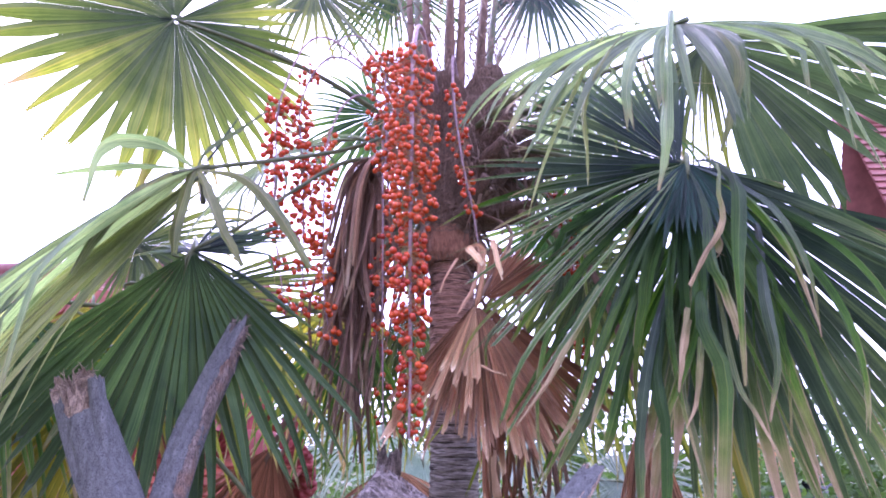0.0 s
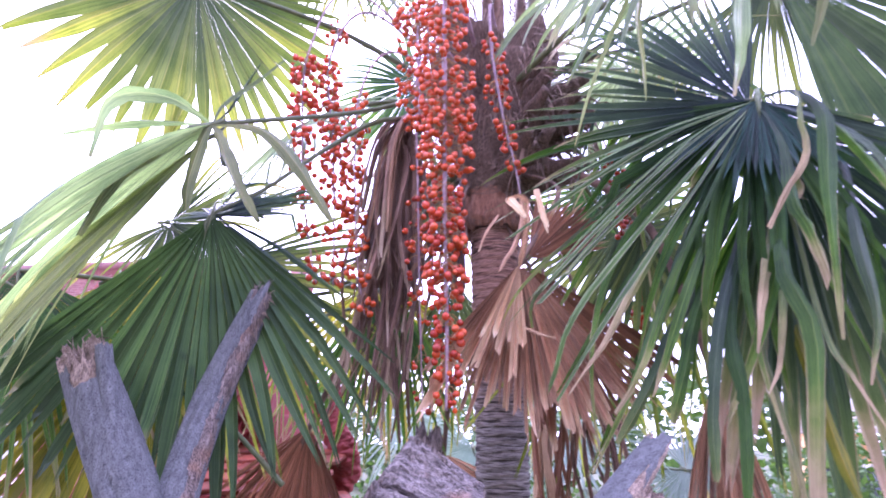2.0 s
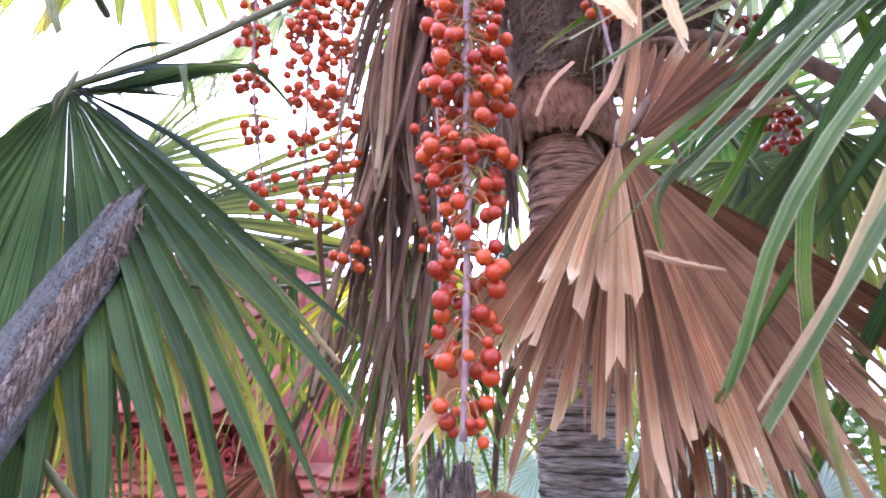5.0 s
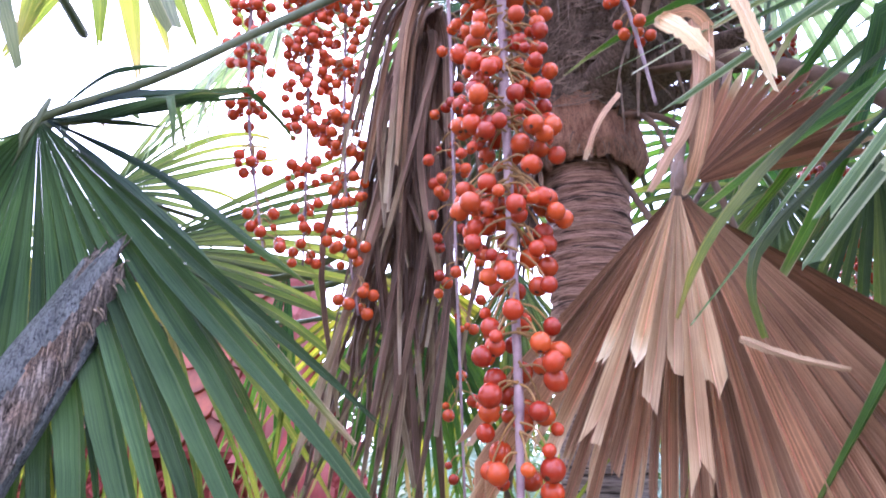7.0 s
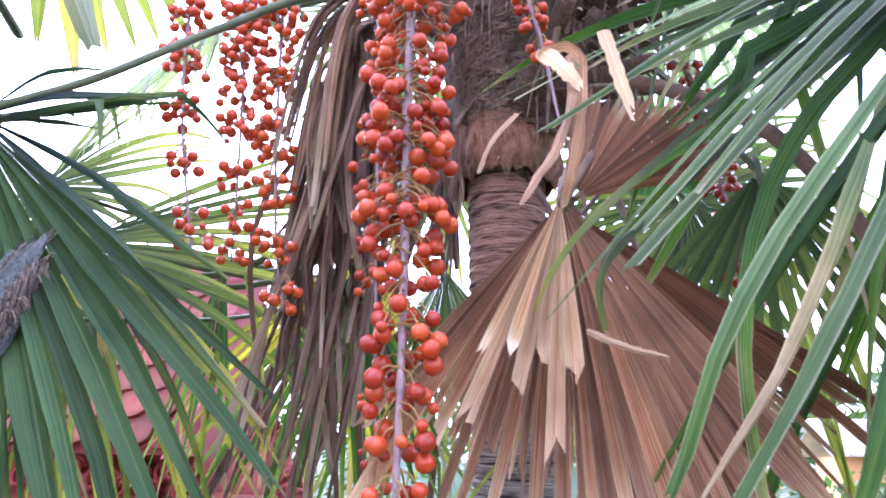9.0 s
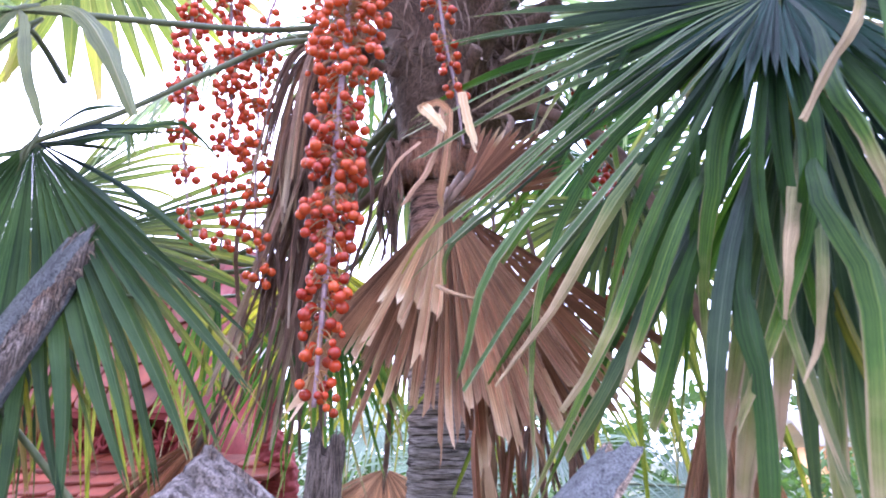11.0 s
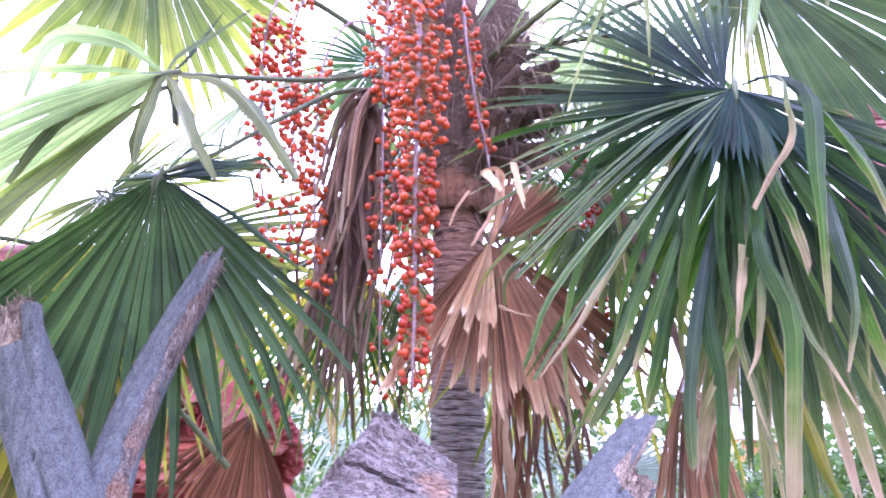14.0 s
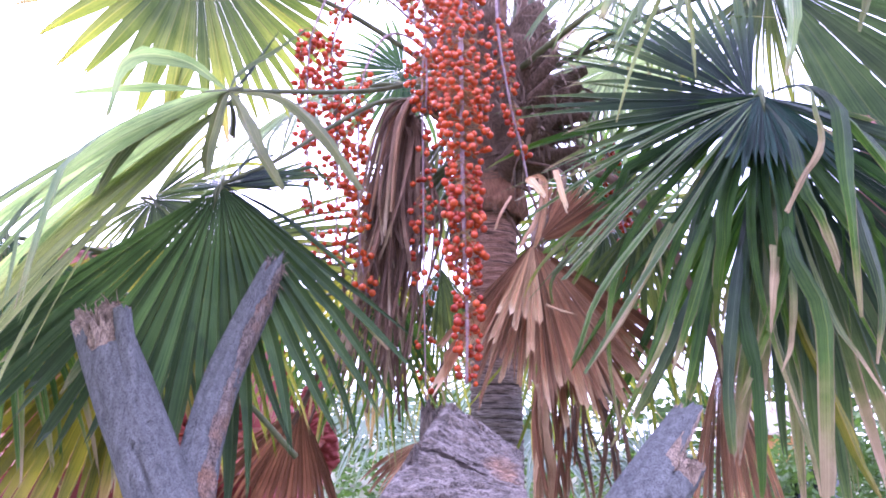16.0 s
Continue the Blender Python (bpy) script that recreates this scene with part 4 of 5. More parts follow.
def fan_leaf(label, hub, axis, normal, seed, **more):
    """A fan leaf of the palm on its petiole."""
    low = seed in (2, 3, 23)
    stalk = from_crown(hub, 0.03 if low else 0.05, 0.25 if low else 0.15, 0.14 if low else 0.0)
    if hub[0] < -0.7 and hub[2] < 2.4:
        stalk = from_crown(hub, -0.12, -0.05, 0.35)
    if seed in (24, 25, 78, 79, 80):
        stalk = [Vector(hub) + Vector((-0.05, 0.14, 0.0)), Vector(hub) + Vector((-0.01, 0.05, 0.0))]
    if seed == 4:
        stalk = [CROWN + Vector((0.08, 0.0, 0.0)), (0.30, 2.16, 2.47), (0.52, 1.96, 2.42)]
    if seed == 3:
        stalk = [(-0.14, 2.10, 2.50), (-0.305, 1.95, 2.440), (-0.421, 1.85, 2.318), (-0.517, 1.74, 2.175)]
    if seed == 23:
        stalk = [Vector(hub) + Vector((0.02, 0.03, 0.02)), Vector(hub) + Vector((0.01, 0.015, 0.01))]
    return frond(palm, "frond", label, hub, axis, normal, stalk, seed, stalk_r=0.0055 if low or seed == 4 else 0.0065, **more)


fan_leaf("bright green fan leaf seen from below", (-0.848, 1.85, 2.872), (-0.30, -0.45, -0.84), (-0.3, 0.75, 0.55), 1,
         n=50, span=345, length=0.57, split=0.68, sag=0.02, late=0.2, material=BRIGHT, kinks=0.03, cone=0.0, pleat=0.4, ends=(0.05, 0.2), sway=0.2, twist=0.3, irregular=0.25)
waxy_leaf = fan_leaf("drooping waxy fan leaf with a pale sheen", (-0.545, 1.53, 2.235), (-0.72, -0.45, -0.50), (-0.45, -0.35, 0.8), 2,
         n=19, span=100, length=0.72, split=0.34, sag=0.24, late=0.8, material=SILVER, kinks=0.40, cone=-0.15, uneven=0.20, twist=1.8, pleat=0.5, ends=(0.15, 0.6), irregular=0.4)
fan_leaf("yellow-green lower half of a drooping fan leaf", (-0.558, 1.56, 2.225), (-0.66, -0.22, -0.68), (-0.30, -0.60, 0.70), 80,
         n=22, span=88, length=0.76, split=0.36, sag=0.16, late=0.7, material=PALE, kinks=0.2, uneven=0.2, twist=1.5, pleat=0.5, ends=(0.1, 0.45), irregular=0.4, sway=0.6)
folded_leaf = fan_leaf("deep green folded fan leaf hanging like an umbrella", (-0.60, 1.66, 2.085), (-0.04, -0.25, -0.96), (-0.03, -0.95, 0.3), 3,
         n=32, span=116, length=0.60, split=1.0, split2=0.50, sag=0.05, late=0.5, material=SHEET, kinks=0.14, cone=-0.10, pleat=0.5, uneven=0.16, sway=0.6, twist=1.2, irregular=0.4, ends=(0.1, 0.4))
fan_leaf("deep green back of a folded fan leaf", (-0.60, 1.68, 2.09), (0.25, 0.70, 0.55), (-0.1, -0.6, 0.75), 23,
         n=18, span=190, length=0.27, split=0.34, sag=0.03, late=0.4, material=DEEP, kinks=0.25, pleat=0.5, uneven=0.25, ends=(0.05, 0.35), irregular=0.4)
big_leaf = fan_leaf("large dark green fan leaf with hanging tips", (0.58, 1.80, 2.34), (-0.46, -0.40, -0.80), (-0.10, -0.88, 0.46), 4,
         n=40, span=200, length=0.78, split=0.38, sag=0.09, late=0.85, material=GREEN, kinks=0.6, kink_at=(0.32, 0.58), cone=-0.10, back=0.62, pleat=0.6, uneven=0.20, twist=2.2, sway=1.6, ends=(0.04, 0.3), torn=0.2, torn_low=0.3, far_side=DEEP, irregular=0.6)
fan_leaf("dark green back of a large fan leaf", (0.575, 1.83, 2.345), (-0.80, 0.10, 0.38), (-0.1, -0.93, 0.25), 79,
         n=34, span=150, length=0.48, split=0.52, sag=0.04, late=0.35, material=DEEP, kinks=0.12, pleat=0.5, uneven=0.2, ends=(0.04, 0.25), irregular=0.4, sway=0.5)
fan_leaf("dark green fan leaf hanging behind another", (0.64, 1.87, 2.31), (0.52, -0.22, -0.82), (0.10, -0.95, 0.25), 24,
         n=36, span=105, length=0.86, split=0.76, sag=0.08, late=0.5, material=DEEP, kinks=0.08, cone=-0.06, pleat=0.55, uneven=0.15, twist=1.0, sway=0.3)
# extra small fan over the hub that carries the painted core shade
fan_leaf("shaded blue-green heart of a large fan leaf", (0.580, 1.782, 2.337), (-0.12, -0.38, -0.92), (-0.02, -0.92, 0.38), 25,
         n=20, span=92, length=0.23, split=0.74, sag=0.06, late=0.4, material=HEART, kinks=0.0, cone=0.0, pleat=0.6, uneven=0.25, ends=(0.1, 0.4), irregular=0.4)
fan_leaf("dark green fan leaf hanging behind another", (0.66, 1.98, 2.28), (0.05, -0.20, -0.97), (0.02, -0.97, 0.2), 26,
         n=30, span=95, length=0.56, split=0.6, sag=0.10, late=0.6, material=GREEN, kinks=0.1, cone=-0.05, pleat=0.5, uneven=0.15, twist=1.0)
fan_leaf("bright green fan leaf hanging between the dead leaves", (0.36, 2.10, 2.15), (0.06, -0.10, -0.99), (0.0, -0.98, 0.1), 27,
         n=19, span=100, length=0.60, split=0.26, sag=0.08, late=0.5, material=BRIGHT, kinks=0.1, pleat=0.4, uneven=0.2, ends=(0.1, 0.4), irregular=0.4)
high_leaf = fan_leaf("waxy fan leaf with pale hanging segments", (0.476, 1.40, 2.46), (-0.25, -0.70, -0.45), (0.0, -0.35, 0.93), 5,
         n=34, span=280, length=0.45, split=0.42, sag=0.30, late=1.1, material=SILVER, kinks=0.45, uneven=0.22, twist=1.8, pleat=0.5, ends=(0.1, 0.5))
fan_leaf("broad dark green fan leaf seen from below", (0.75, 2.06, 2.86), (0.62, -0.34, -0.52), (-0.15, -0.90, 0.41), 6,
         n=24, span=96, length=0.68, split=0.9, sag=0.05, late=0.6, material=OVERHEAD, kinks=0.10, irregular=0.35, ends=(0.05, 0.3), pleat=0.4, uneven=0.15)
fan_leaf("thin yellow-green side of a fan leaf against the sky", (0.745, 2.07, 2.86), (-0.04, -0.06, -0.99), (0.0, -0.99, 0.06), 78,
         n=24, span=104, length=0.46, split=0.36, sag=0.06, late=0.5, material=BRIGHT, ends=(0.05, 0.3), uneven=0.2, irregular=0.4)
fan_leaf("fan leaf high behind the crown", (0.26, 2.55, 3.52), (0.05, -0.2, -1.0), (0.0, -0.95, 0.2), 7,
         n=30, span=150, length=0.50, split=0.4, sag=0.1, late=0.6, material=DEEP, ends=(0.05, 0.3))
fan_leaf("fan leaf high behind the crown", (-0.34, 2.55, 3.54), (0.1, -0.2, -1.0), (0.0, -0.95, 0.2), 8,
         n=26, span=120, length=0.50, split=0.4, sag=0.1, late=0.6, material=GREEN, ends=(0.05, 0.3))
fan_leaf("fan leaf high behind the crown", (-0.64, 2.45, 3.45), (0.15, -0.3, -0.95), (-0.2, 0.9, -0.3), 9,
         n=30, span=220, length=0.46, split=0.4, sag=0.1, late=0.6, material=BRIGHT)
fan_leaf("green fan leaf behind the crown", (-0.42, 2.75, 3.02), (-0.25, -0.2, -0.9), (0.1, 0.95, 0.2), 71,
         n=38, span=320, length=0.46, split=0.38, sag=0.12, late=0.6, material=GREEN, ends=(0.15, 0.4))
fan_leaf("green fan leaf behind the crown", (0.42, 2.70, 2.98), (0.35, -0.2, -0.85), (-0.1, 0.95, 0.2), 72,
         n=38, span=320, length=0.50, split=0.38, sag=0.12, late=0.6, material=SILVER, ends=(0.15, 0.4))
fan_leaf("green fan leaf behind the crown", (0.32, 2.85, 2.55), (0.5, -0.1, -0.7), (-0.1, -0.95, 0.2), 73,
         n=36, span=320, length=0.46, split=0.35, sag=0.12, late=0.6, material=GREEN, ends=(0.15, 0.4))
fan_leaf("bright fan leaf behind the crown", (-0.28, 2.85, 2.55), (-0.5, -0.1, -0.6), (0.1, -0.95, 0.2), 74,
         n=36, span=320, length=0.40, split=0.35, sag=0.12, late=0.6, material=BRIGHT, ends=(0.15, 0.4))
fan_leaf("green fan leaf reaching sideways from the crown", (-0.62, 2.15, 2.55), (-0.5, -0.3, -0.6), (0.0, -0.3, 0.9), 75,
         n=34, span=300, length=0.40, split=0.35, sag=0.2, late=0.8, material=SILVER, ends=(0.15, 0.4))
fan_leaf("green fan leaf reaching sideways from the crown", (0.45, 2.15, 2.72), (0.5, -0.4, -0.5), (0.1, -0.3, 0.9), 76,
         n=36, span=300, length=0.45, split=0.35, sag=0.2, late=0.8, material=GREEN, ends=(0.15, 0.4))
fan_leaf("bright green fan leaf behind the berries", (-1.20, 2.40, 2.34), (0.60, -0.1, -0.60), (0.0, -0.95, 0.2), 10,
         n=30, span=240, length=0.42, split=0.34, sag=0.12, late=0.7, material=BRIGHT, uneven=0.2, irregular=0.4)
fan_leaf("yellow-green fan leaf behind the dead leaf", (0.34, 2.60, 2.30), (0.45, -0.2, -0.85), (0.1, -0.95, 0.2), 11,
         n=36, span=260, length=0.50, split=0.4, sag=0.15, late=0.9, material=BRIGHT)
fan_leaf("yellowing fan leaf hanging low", (-0.52, 2.70, 2.20), (0.05, -0.1, -1.0), (0.1, -0.95, 0.1), 12,
         n=26, span=120, length=0.62, split=0.4, sag=0.1, late=0.6, material=YELLOWING)
fan_leaf("yellow-green fan leaf before the shrine", (-0.86, 2.15, 2.10), (0.55, -0.15, -0.80), (0.0, -0.98, 0.1), 14,
         n=40, span=165, length=0.62, split=0.4, sag=0.1, late=0.5, material=BRIGHT, ends=(0.05, 0.35))
fan_leaf("green and yellow fan leaf hanging low", (-1.15, 1.75, 2.0), (0.25, -0.10, -0.95), (0.0, -0.98, 0.1), 15,
         n=30, span=110, length=0.62, split=0.45, sag=0.1, late=0.6, material=GREEN)
fan_leaf("green fan leaf hanging behind the berries", (-0.24, 2.70, 2.18), (0.02, -0.1, -1.0), (0.0, -0.98, 0.1), 16,
         n=26, span=78, length=0.62, split=0.42, sag=0.06, late=0.4, material=BRIGHT, ends=(0.05, 0.3))
fan_leaf("green fan leaf hanging beside the trunk", (0.14, 2.80, 2.10), (0.05, -0.1, -1.0), (0.0, -0.98, 0.1), 17,
         n=26, span=90, length=0.58, split=0.42, sag=0.06, late=0.4, material=BRIGHT, ends=(0.05, 0.3))
fan_leaf("olive fan leaf hanging behind the withered leaf", (-0.42, 2.50, 2.12), (-0.05, -0.1, -1.0), (0.1, -0.98, 0.1), 18,
         n=24, span=80, length=0.60, split=0.42, sag=0.08, late=0.5, material=GREEN, ends=(0.05, 0.3))
fan_leaf("narrow folded green leaf hanging before the gable", (-0.73, 2.48, 2.16), (-0.02, -0.08, -1.0), (0.0, -0.98, 0.1), 20,
         n=12, span=26, length=0.60, split=0.4, sag=0.04, late=0.3, material=GREEN, ends=(0.05, 0.3))
fan_leaf("dark green fan leaf hanging before the shrine", (-0.98, 2.10, 2.12), (-0.02, -0.12, -0.98), (0.0, -0.98, 0.1), 19,
         n=28, span=74, length=0.66, split=0.5, sag=0.06, late=0.4, material=DEEP, ends=(0.05, 0.3))
fan_leaf("olive and yellow fan leaf before the shrine", (-0.86, 1.88, 1.90), (-0.55, -0.30, -0.72), (-0.15, -0.92, 0.35), 77,
         n=34, span=120, length=0.66, split=0.74, sag=0.10, late=0.5, material=YELLOWING, kinks=0.1, pleat=0.5, uneven=0.15, ends=(0.05, 0.4), irregular=0.4)
fan_leaf("yellowing fan leaf hanging low", (-1.02, 1.95, 2.02), (0.2, -0.15, -0.95), (0.0, -0.95, 0.2), 13,
         n=30, span=170, length=0.55, split=0.4, sag=0.2, late=0.9, material=YELLOWING)

# dead leaves
dead_fan = frond(palm, "dead_frond", "dead tan fan leaf hanging before the trunk", (0.067, 1.74, 1.975), (-0.02, -0.18, -0.97), (0.0, -0.95, 0.2),
                 [CROWN + Vector((0.10, -0.06, -0.10)), (0.15, 1.92, 2.20)], 31, stalk_r=0.006, n=34, span=84, length=0.310, split=0.82, sag=0.05, late=0.25, cone=0.0, material=DEAD, stalk_material=DRY_STALK, kinks=0.05, pleat=1.1, uneven=0.20, back=0.8, twist=0.9, sway=0.4, ends=(0.7, 1.1), tip=0.015, irregular=0.7)
frond(palm, "dead_frond", "dark brown inner half of a dead fan leaf", (0.085, 1.80, 1.98), (0.52, 0.0, -0.85), (0.35, -0.9, 0.2),
      [(0.14, 1.9, 2.12), (0.11, 1.85, 2.03)], 37, stalk_r=0.004, n=24, span=62, length=0.33, split=0.82, sag=0.03, late=0.2, material=DEAD_DARK, stalk_material=DRY_STALK, kinks=0.05, pleat=0.8, uneven=0.16, sway=0.2, ends=(0.7, 1.1), tip=0.015, irregular=0.55)
frond(palm, "dead_frond", "upturned dead brown half of a fan leaf", (0.08, 1.77, 1.99), (0.72, 0.15, 0.68), (-0.15, -0.95, 0.3),
      [(0.14, 1.9, 2.12), (0.10, 1.82, 2.03)], 32, stalk_r=0.004, n=20, span=80, length=0.17, split=0.85, sag=0.02, late=0.1, material=DEAD_DARK, stalk_material=DRY_STALK, kinks=0.0, pleat=0.7, sway=0.1, tip=0.015)


def strip(parent, points, width, material, seed, fold=0.35, curl=0.6, point=0.0, torn=False):
    """One dry strip of leaf along a line."""
    rg = random.Random(seed)
    pts = curve(points, 14)
    rows = []
    side = Vector((1, rg.uniform(-0.5, 0.5), 0))
    for i, p in enumerate(pts):
        d = (pts[min(i + 1, 14)] - pts[max(i - 1, 0)]).normalized()
        side.rotate(Matrix.Rotation(rg.uniform(-1, 1) * curl * 0.3, 3, d))
        side = (side - d * side.dot(d)).normalized()
        up = side.cross(d)
        f = i / 14
        w = width * (0.55 + 0.45 * math.sin(math.pi * min(1, 0.2 + f * 0.7))) * (1 if i < 14 else 0.7)
        if point:
            w = width * min(1.0, 0.10 + f * 1.7) * (1 - point * max(0.0, (f - 0.45) / 0.55) ** 1.3)
        mid = p - up * fold * w
        worn = 0.0 if f < 0.25 else 0.16
        rows.append((p - side * w * (0.5 - rg.uniform(-0.04, worn)), mid, mid, p + side * w * (0.5 - rg.uniform(-0.04, worn))))
        if torn and i == 14:
            rows[-1] = tuple(q + d * rg.uniform(-0.8, 0.9) * width for q in rows[-1])
    return part("leaf_segment", leaf_mesh(rows, [i / 14 for i in range(15)]), material, parent)


# long loose segments of the waxy leaf, and two that stand up over its hub
WAXY = (-0.545, 1.53, 2.235)
for k, (line, w, m) in enumerate([
        ([(-0.42, 1.50, 2.195), (-0.319, 1.46, 2.095), (-0.231, 1.42, 1.973)], 0.036, PALE), ([(-0.504, 1.51, 2.183), (-0.439, 1.47, 2.079), (-0.378, 1.45, 1.986)], 0.040, PALE),
        ([(-0.546, 1.51, 2.197), (-0.533, 1.46, 2.076), (-0.519, 1.44, 2.011)], 0.036, PALE), ([(-0.618, 1.48, 2.275), (-0.694, 1.42, 2.244), (-0.689, 1.38, 2.106)], 0.040, SILVER),
        ([(-0.70, 1.50, 2.232), (-0.82, 1.45, 2.195)], 0.038, SILVER), ([(-0.535, 1.55, 2.29), (-0.47, 1.55, 2.335), (-0.40, 1.54, 2.38)], 0.020, SILVER), ([(-0.53, 1.56, 2.28), (-0.50, 1.57, 2.35), (-0.47, 1.57, 2.40)], 0.018, DEEP),
        ([(-0.60, 1.50, 2.20), (-0.66, 1.44, 2.10), (-0.70, 1.40, 1.96)], 0.044, PALE)]):
    strip(waxy_leaf, [WAXY, *line], w, m, 320 + k, 0.3, 0.35, 0.7)
# segments of the folded leaf that run level towards the berries and bend down
for k, (line, w) in enumerate([([(-0.50, 1.72, 2.125), (-0.395, 1.75, 2.135)], 0.016), ([(-0.54, 1.7, 2.128), (-0.464, 1.72, 2.136), (-0.398, 1.74, 2.138)], 0.026), ([(-0.542, 1.7, 2.099), (-0.48, 1.72, 2.092)], 0.024), ([(-0.565, 1.7, 2.16), (-0.534, 1.72, 2.181), (-0.502, 1.74, 2.187)], 0.022),
                               ([(-0.507, 1.67, 2.021), (-0.423, 1.68, 1.952), (-0.318, 1.70, 1.839), (-0.231, 1.73, 1.746)], 0.022), ([(-0.469, 1.70, 2.026), (-0.377, 1.74, 1.958), (-0.317, 1.78, 1.913)], 0.018)]):
    strip(folded_leaf, [(-0.60, 1.67, 2.09), *line], w, DEEP, 340 + k, 0.3, 0.25, 0.8)
# pale strips folded down over the hub of the dead leaf
frond(palm, "dead_frond", "bleached torn front of a dead fan leaf", (0.066, 1.722, 1.972), (-0.17, -0.36, -0.92), (0.0, -0.93, 0.36),
      [(0.08, 1.80, 2.05), (0.07, 1.75, 2.0)], 41, n=7, span=30, length=0.210, split=0.88, sag=0.03, late=0.1, material=DEAD_PALE, stalk_material=DRY_STALK, kinks=0.0, pleat=0.9, uneven=0.26, stalk_r=0.004, sway=0.2, twist=0.4, ends=(0.9, 1.1), tip=0.012, irregular=0.6)
strip(dead_fan, [(0.079, 1.63, 2.076), (0.080, 1.62, 2.025), (0.065, 1.615, 1.975), (0.051, 1.61, 1.951), (0.035, 1.60, 1.92)], 0.011, DEAD, 1, 0.25, 0.15)
strip(dead_fan, [(0.090, 1.63, 2.072), (0.086, 1.64, 2.009), (0.075, 1.66, 1.962), (0.068, 1.70, 1.955)], 0.012, DEAD, 2, 0.3, 0.15)
strip(dead_fan, [(0.083, 1.64, 2.070), (0.081, 1.65, 2.01), (0.072, 1.68, 1.965)], 0.010, DEAD, 4, 0.3, 0.15)
strip(dead_fan, [(0.092, 1.63, 2.066), (0.079, 1.62, 2.077), (0.062, 1.615, 2.074), (0.050, 1.61, 2.066)], 0.010, DEAD, 5, 0.3, 0.15)
strip(dead_fan, [(0.02, 1.75, 2.085), (0.0, 1.70, 2.03), (-0.012, 1.68, 1.985)], 0.009, DEAD, 3, 0.35, 0.12)


def withered(label, top, arch, foot, n, spread_top, spread_foot, width, material, seed, short=0.35):
    """A dead leaf folded together: strips that fall from one place, over and beside one another."""
    rg = random.Random(seed)
    s_ = Shape()
    s_.tube(curve([CROWN + (Vector(top) - CROWN) * 0.3, arch, top], 16), [0.006] * 17, 8, 0.7)
    stem = part("dead_frond", s_, DRY_STALK, palm, label)
    top, foot = Vector(top), Vector(foot)
    for k in range(n):
        g = lambda w: Vector((rg.uniform(-w, w), rg.uniform(-w, w) * 0.8, 0))
        a = top + g(spread_top * 0.5) + Vector((0, 0, rg.uniform(-0.03, 0.03)))
        e = top.lerp(foot, 1 - short * rg.random()) + g(spread_foot)
        b = a.lerp(e, 0.18) + g(spread_top) + Vector((0, 0, 0.03))
        c = a.lerp(e, 0.55) + g(spread_foot * 0.7)
        strip(stem, [a, b, c, e], width * rg.uniform(0.6, 1.3), material, seed * 100 + k, rg.uniform(0.2, 0.7), 1.5)
    return stem


withered("withered grey leaf folded and hanging straight down", (-0.275, 2.07, 2.44), (-0.17, 2.12, 2.50), (-0.335, 2.05, 1.60), 84, 0.042, 0.105, 0.014, DEAD_GREY, 33, 0.55)
rng = random.Random(52)
arched = None
for k in range(14):
    dx, dy = rng.uniform(-0.03, 0.03), rng.uniform(-0.03, 0.03)
    if arched is None:
        s = Shape()
        s.tube(curve([(-0.10, 2.14, 2.44), (-0.16, 2.10, 2.46), (-0.20, 2.06, 2.47)], 10), [0.010] * 11, 8, 0.7)
        arched = part("dead_frond", s, DRY_STALK, palm, "dead leaf bent over in a dome of dry strips")
    strip(arched, [(-0.18 + dx * 0.5, 2.07 + dy, 2.455 + rng.uniform(-0.01, 0.015)), (-0.235 + dx, 2.01 + dy, 2.475 + dx * 0.6), (-0.295 + dx, 1.98 + dy, 2.38), (-0.325 + dx * 1.5, 1.98 + dy, 2.20 - rng.uniform(0, 0.15))],
          rng.uniform(0.012, 0.022), DEAD if k % 5 == 0 else DEAD_GREY, 520 + k, 0.4, 0.4)
withered("thin torn strips of a dead leaf beside the trunk", (0.115, 2.04, 1.90), (0.08, 2.08, 2.2), (0.130, 2.0, 1.38), 13, 0.04, 0.05, 0.016, DEAD_DARK, 38)
withered("dark shreds of an old leaf base beside the trunk", (-0.118, 2.09, 2.24), (-0.10, 2.12, 2.30), (-0.118, 2.07, 1.98), 12, 0.012, 0.022, 0.014, DEAD_GREY, 43, 0.5)
withered("broad bleached strips of a dead leaf", (0.092, 2.02, 1.70), (0.10, 2.06, 1.95), (0.090, 1.99, 1.34), 4, 0.010, 0.016, 0.028, DEAD_PALE, 40, 0.1)
withered("thin torn strips of a dead leaf", (0.20, 2.05, 1.90), (0.12, 2.1, 2.2), (0.25, 2.0, 1.40), 10, 0.05, 0.06, 0.013, DEAD_GREY, 39)
frond(palm, "dead_frond", "small withered fan leaf hanging low", (-0.565, 2.234, 1.65), (-0.22, -0.2, -0.95), (0.1, -0.95, 0.2),
      [CROWN + Vector((-0.1, 0, -0.2)), (-0.40, 2.25, 2.0)], 34, n=24, span=95, length=0.33, split=0.6, sag=0.15, late=0.4, material=DEAD_DARK, stalk_material=DRY_STALK, pleat=0.5)
frond(palm, "dead_frond", "withered brown leaf folded like a closed fan", (0.43, 1.75, 1.74), (0.0, -0.1, -1.0), (0.0, -0.95, 0.2),
      [CROWN + Vector((0.1, 0, 0)), (0.33, 1.95, 2.15)], 35, n=24, span=50, length=0.50, split=0.4, sag=0.7, late=0.5, material=DEAD, stalk_material=DRY_STALK, pleat=0.9, uneven=0.2)
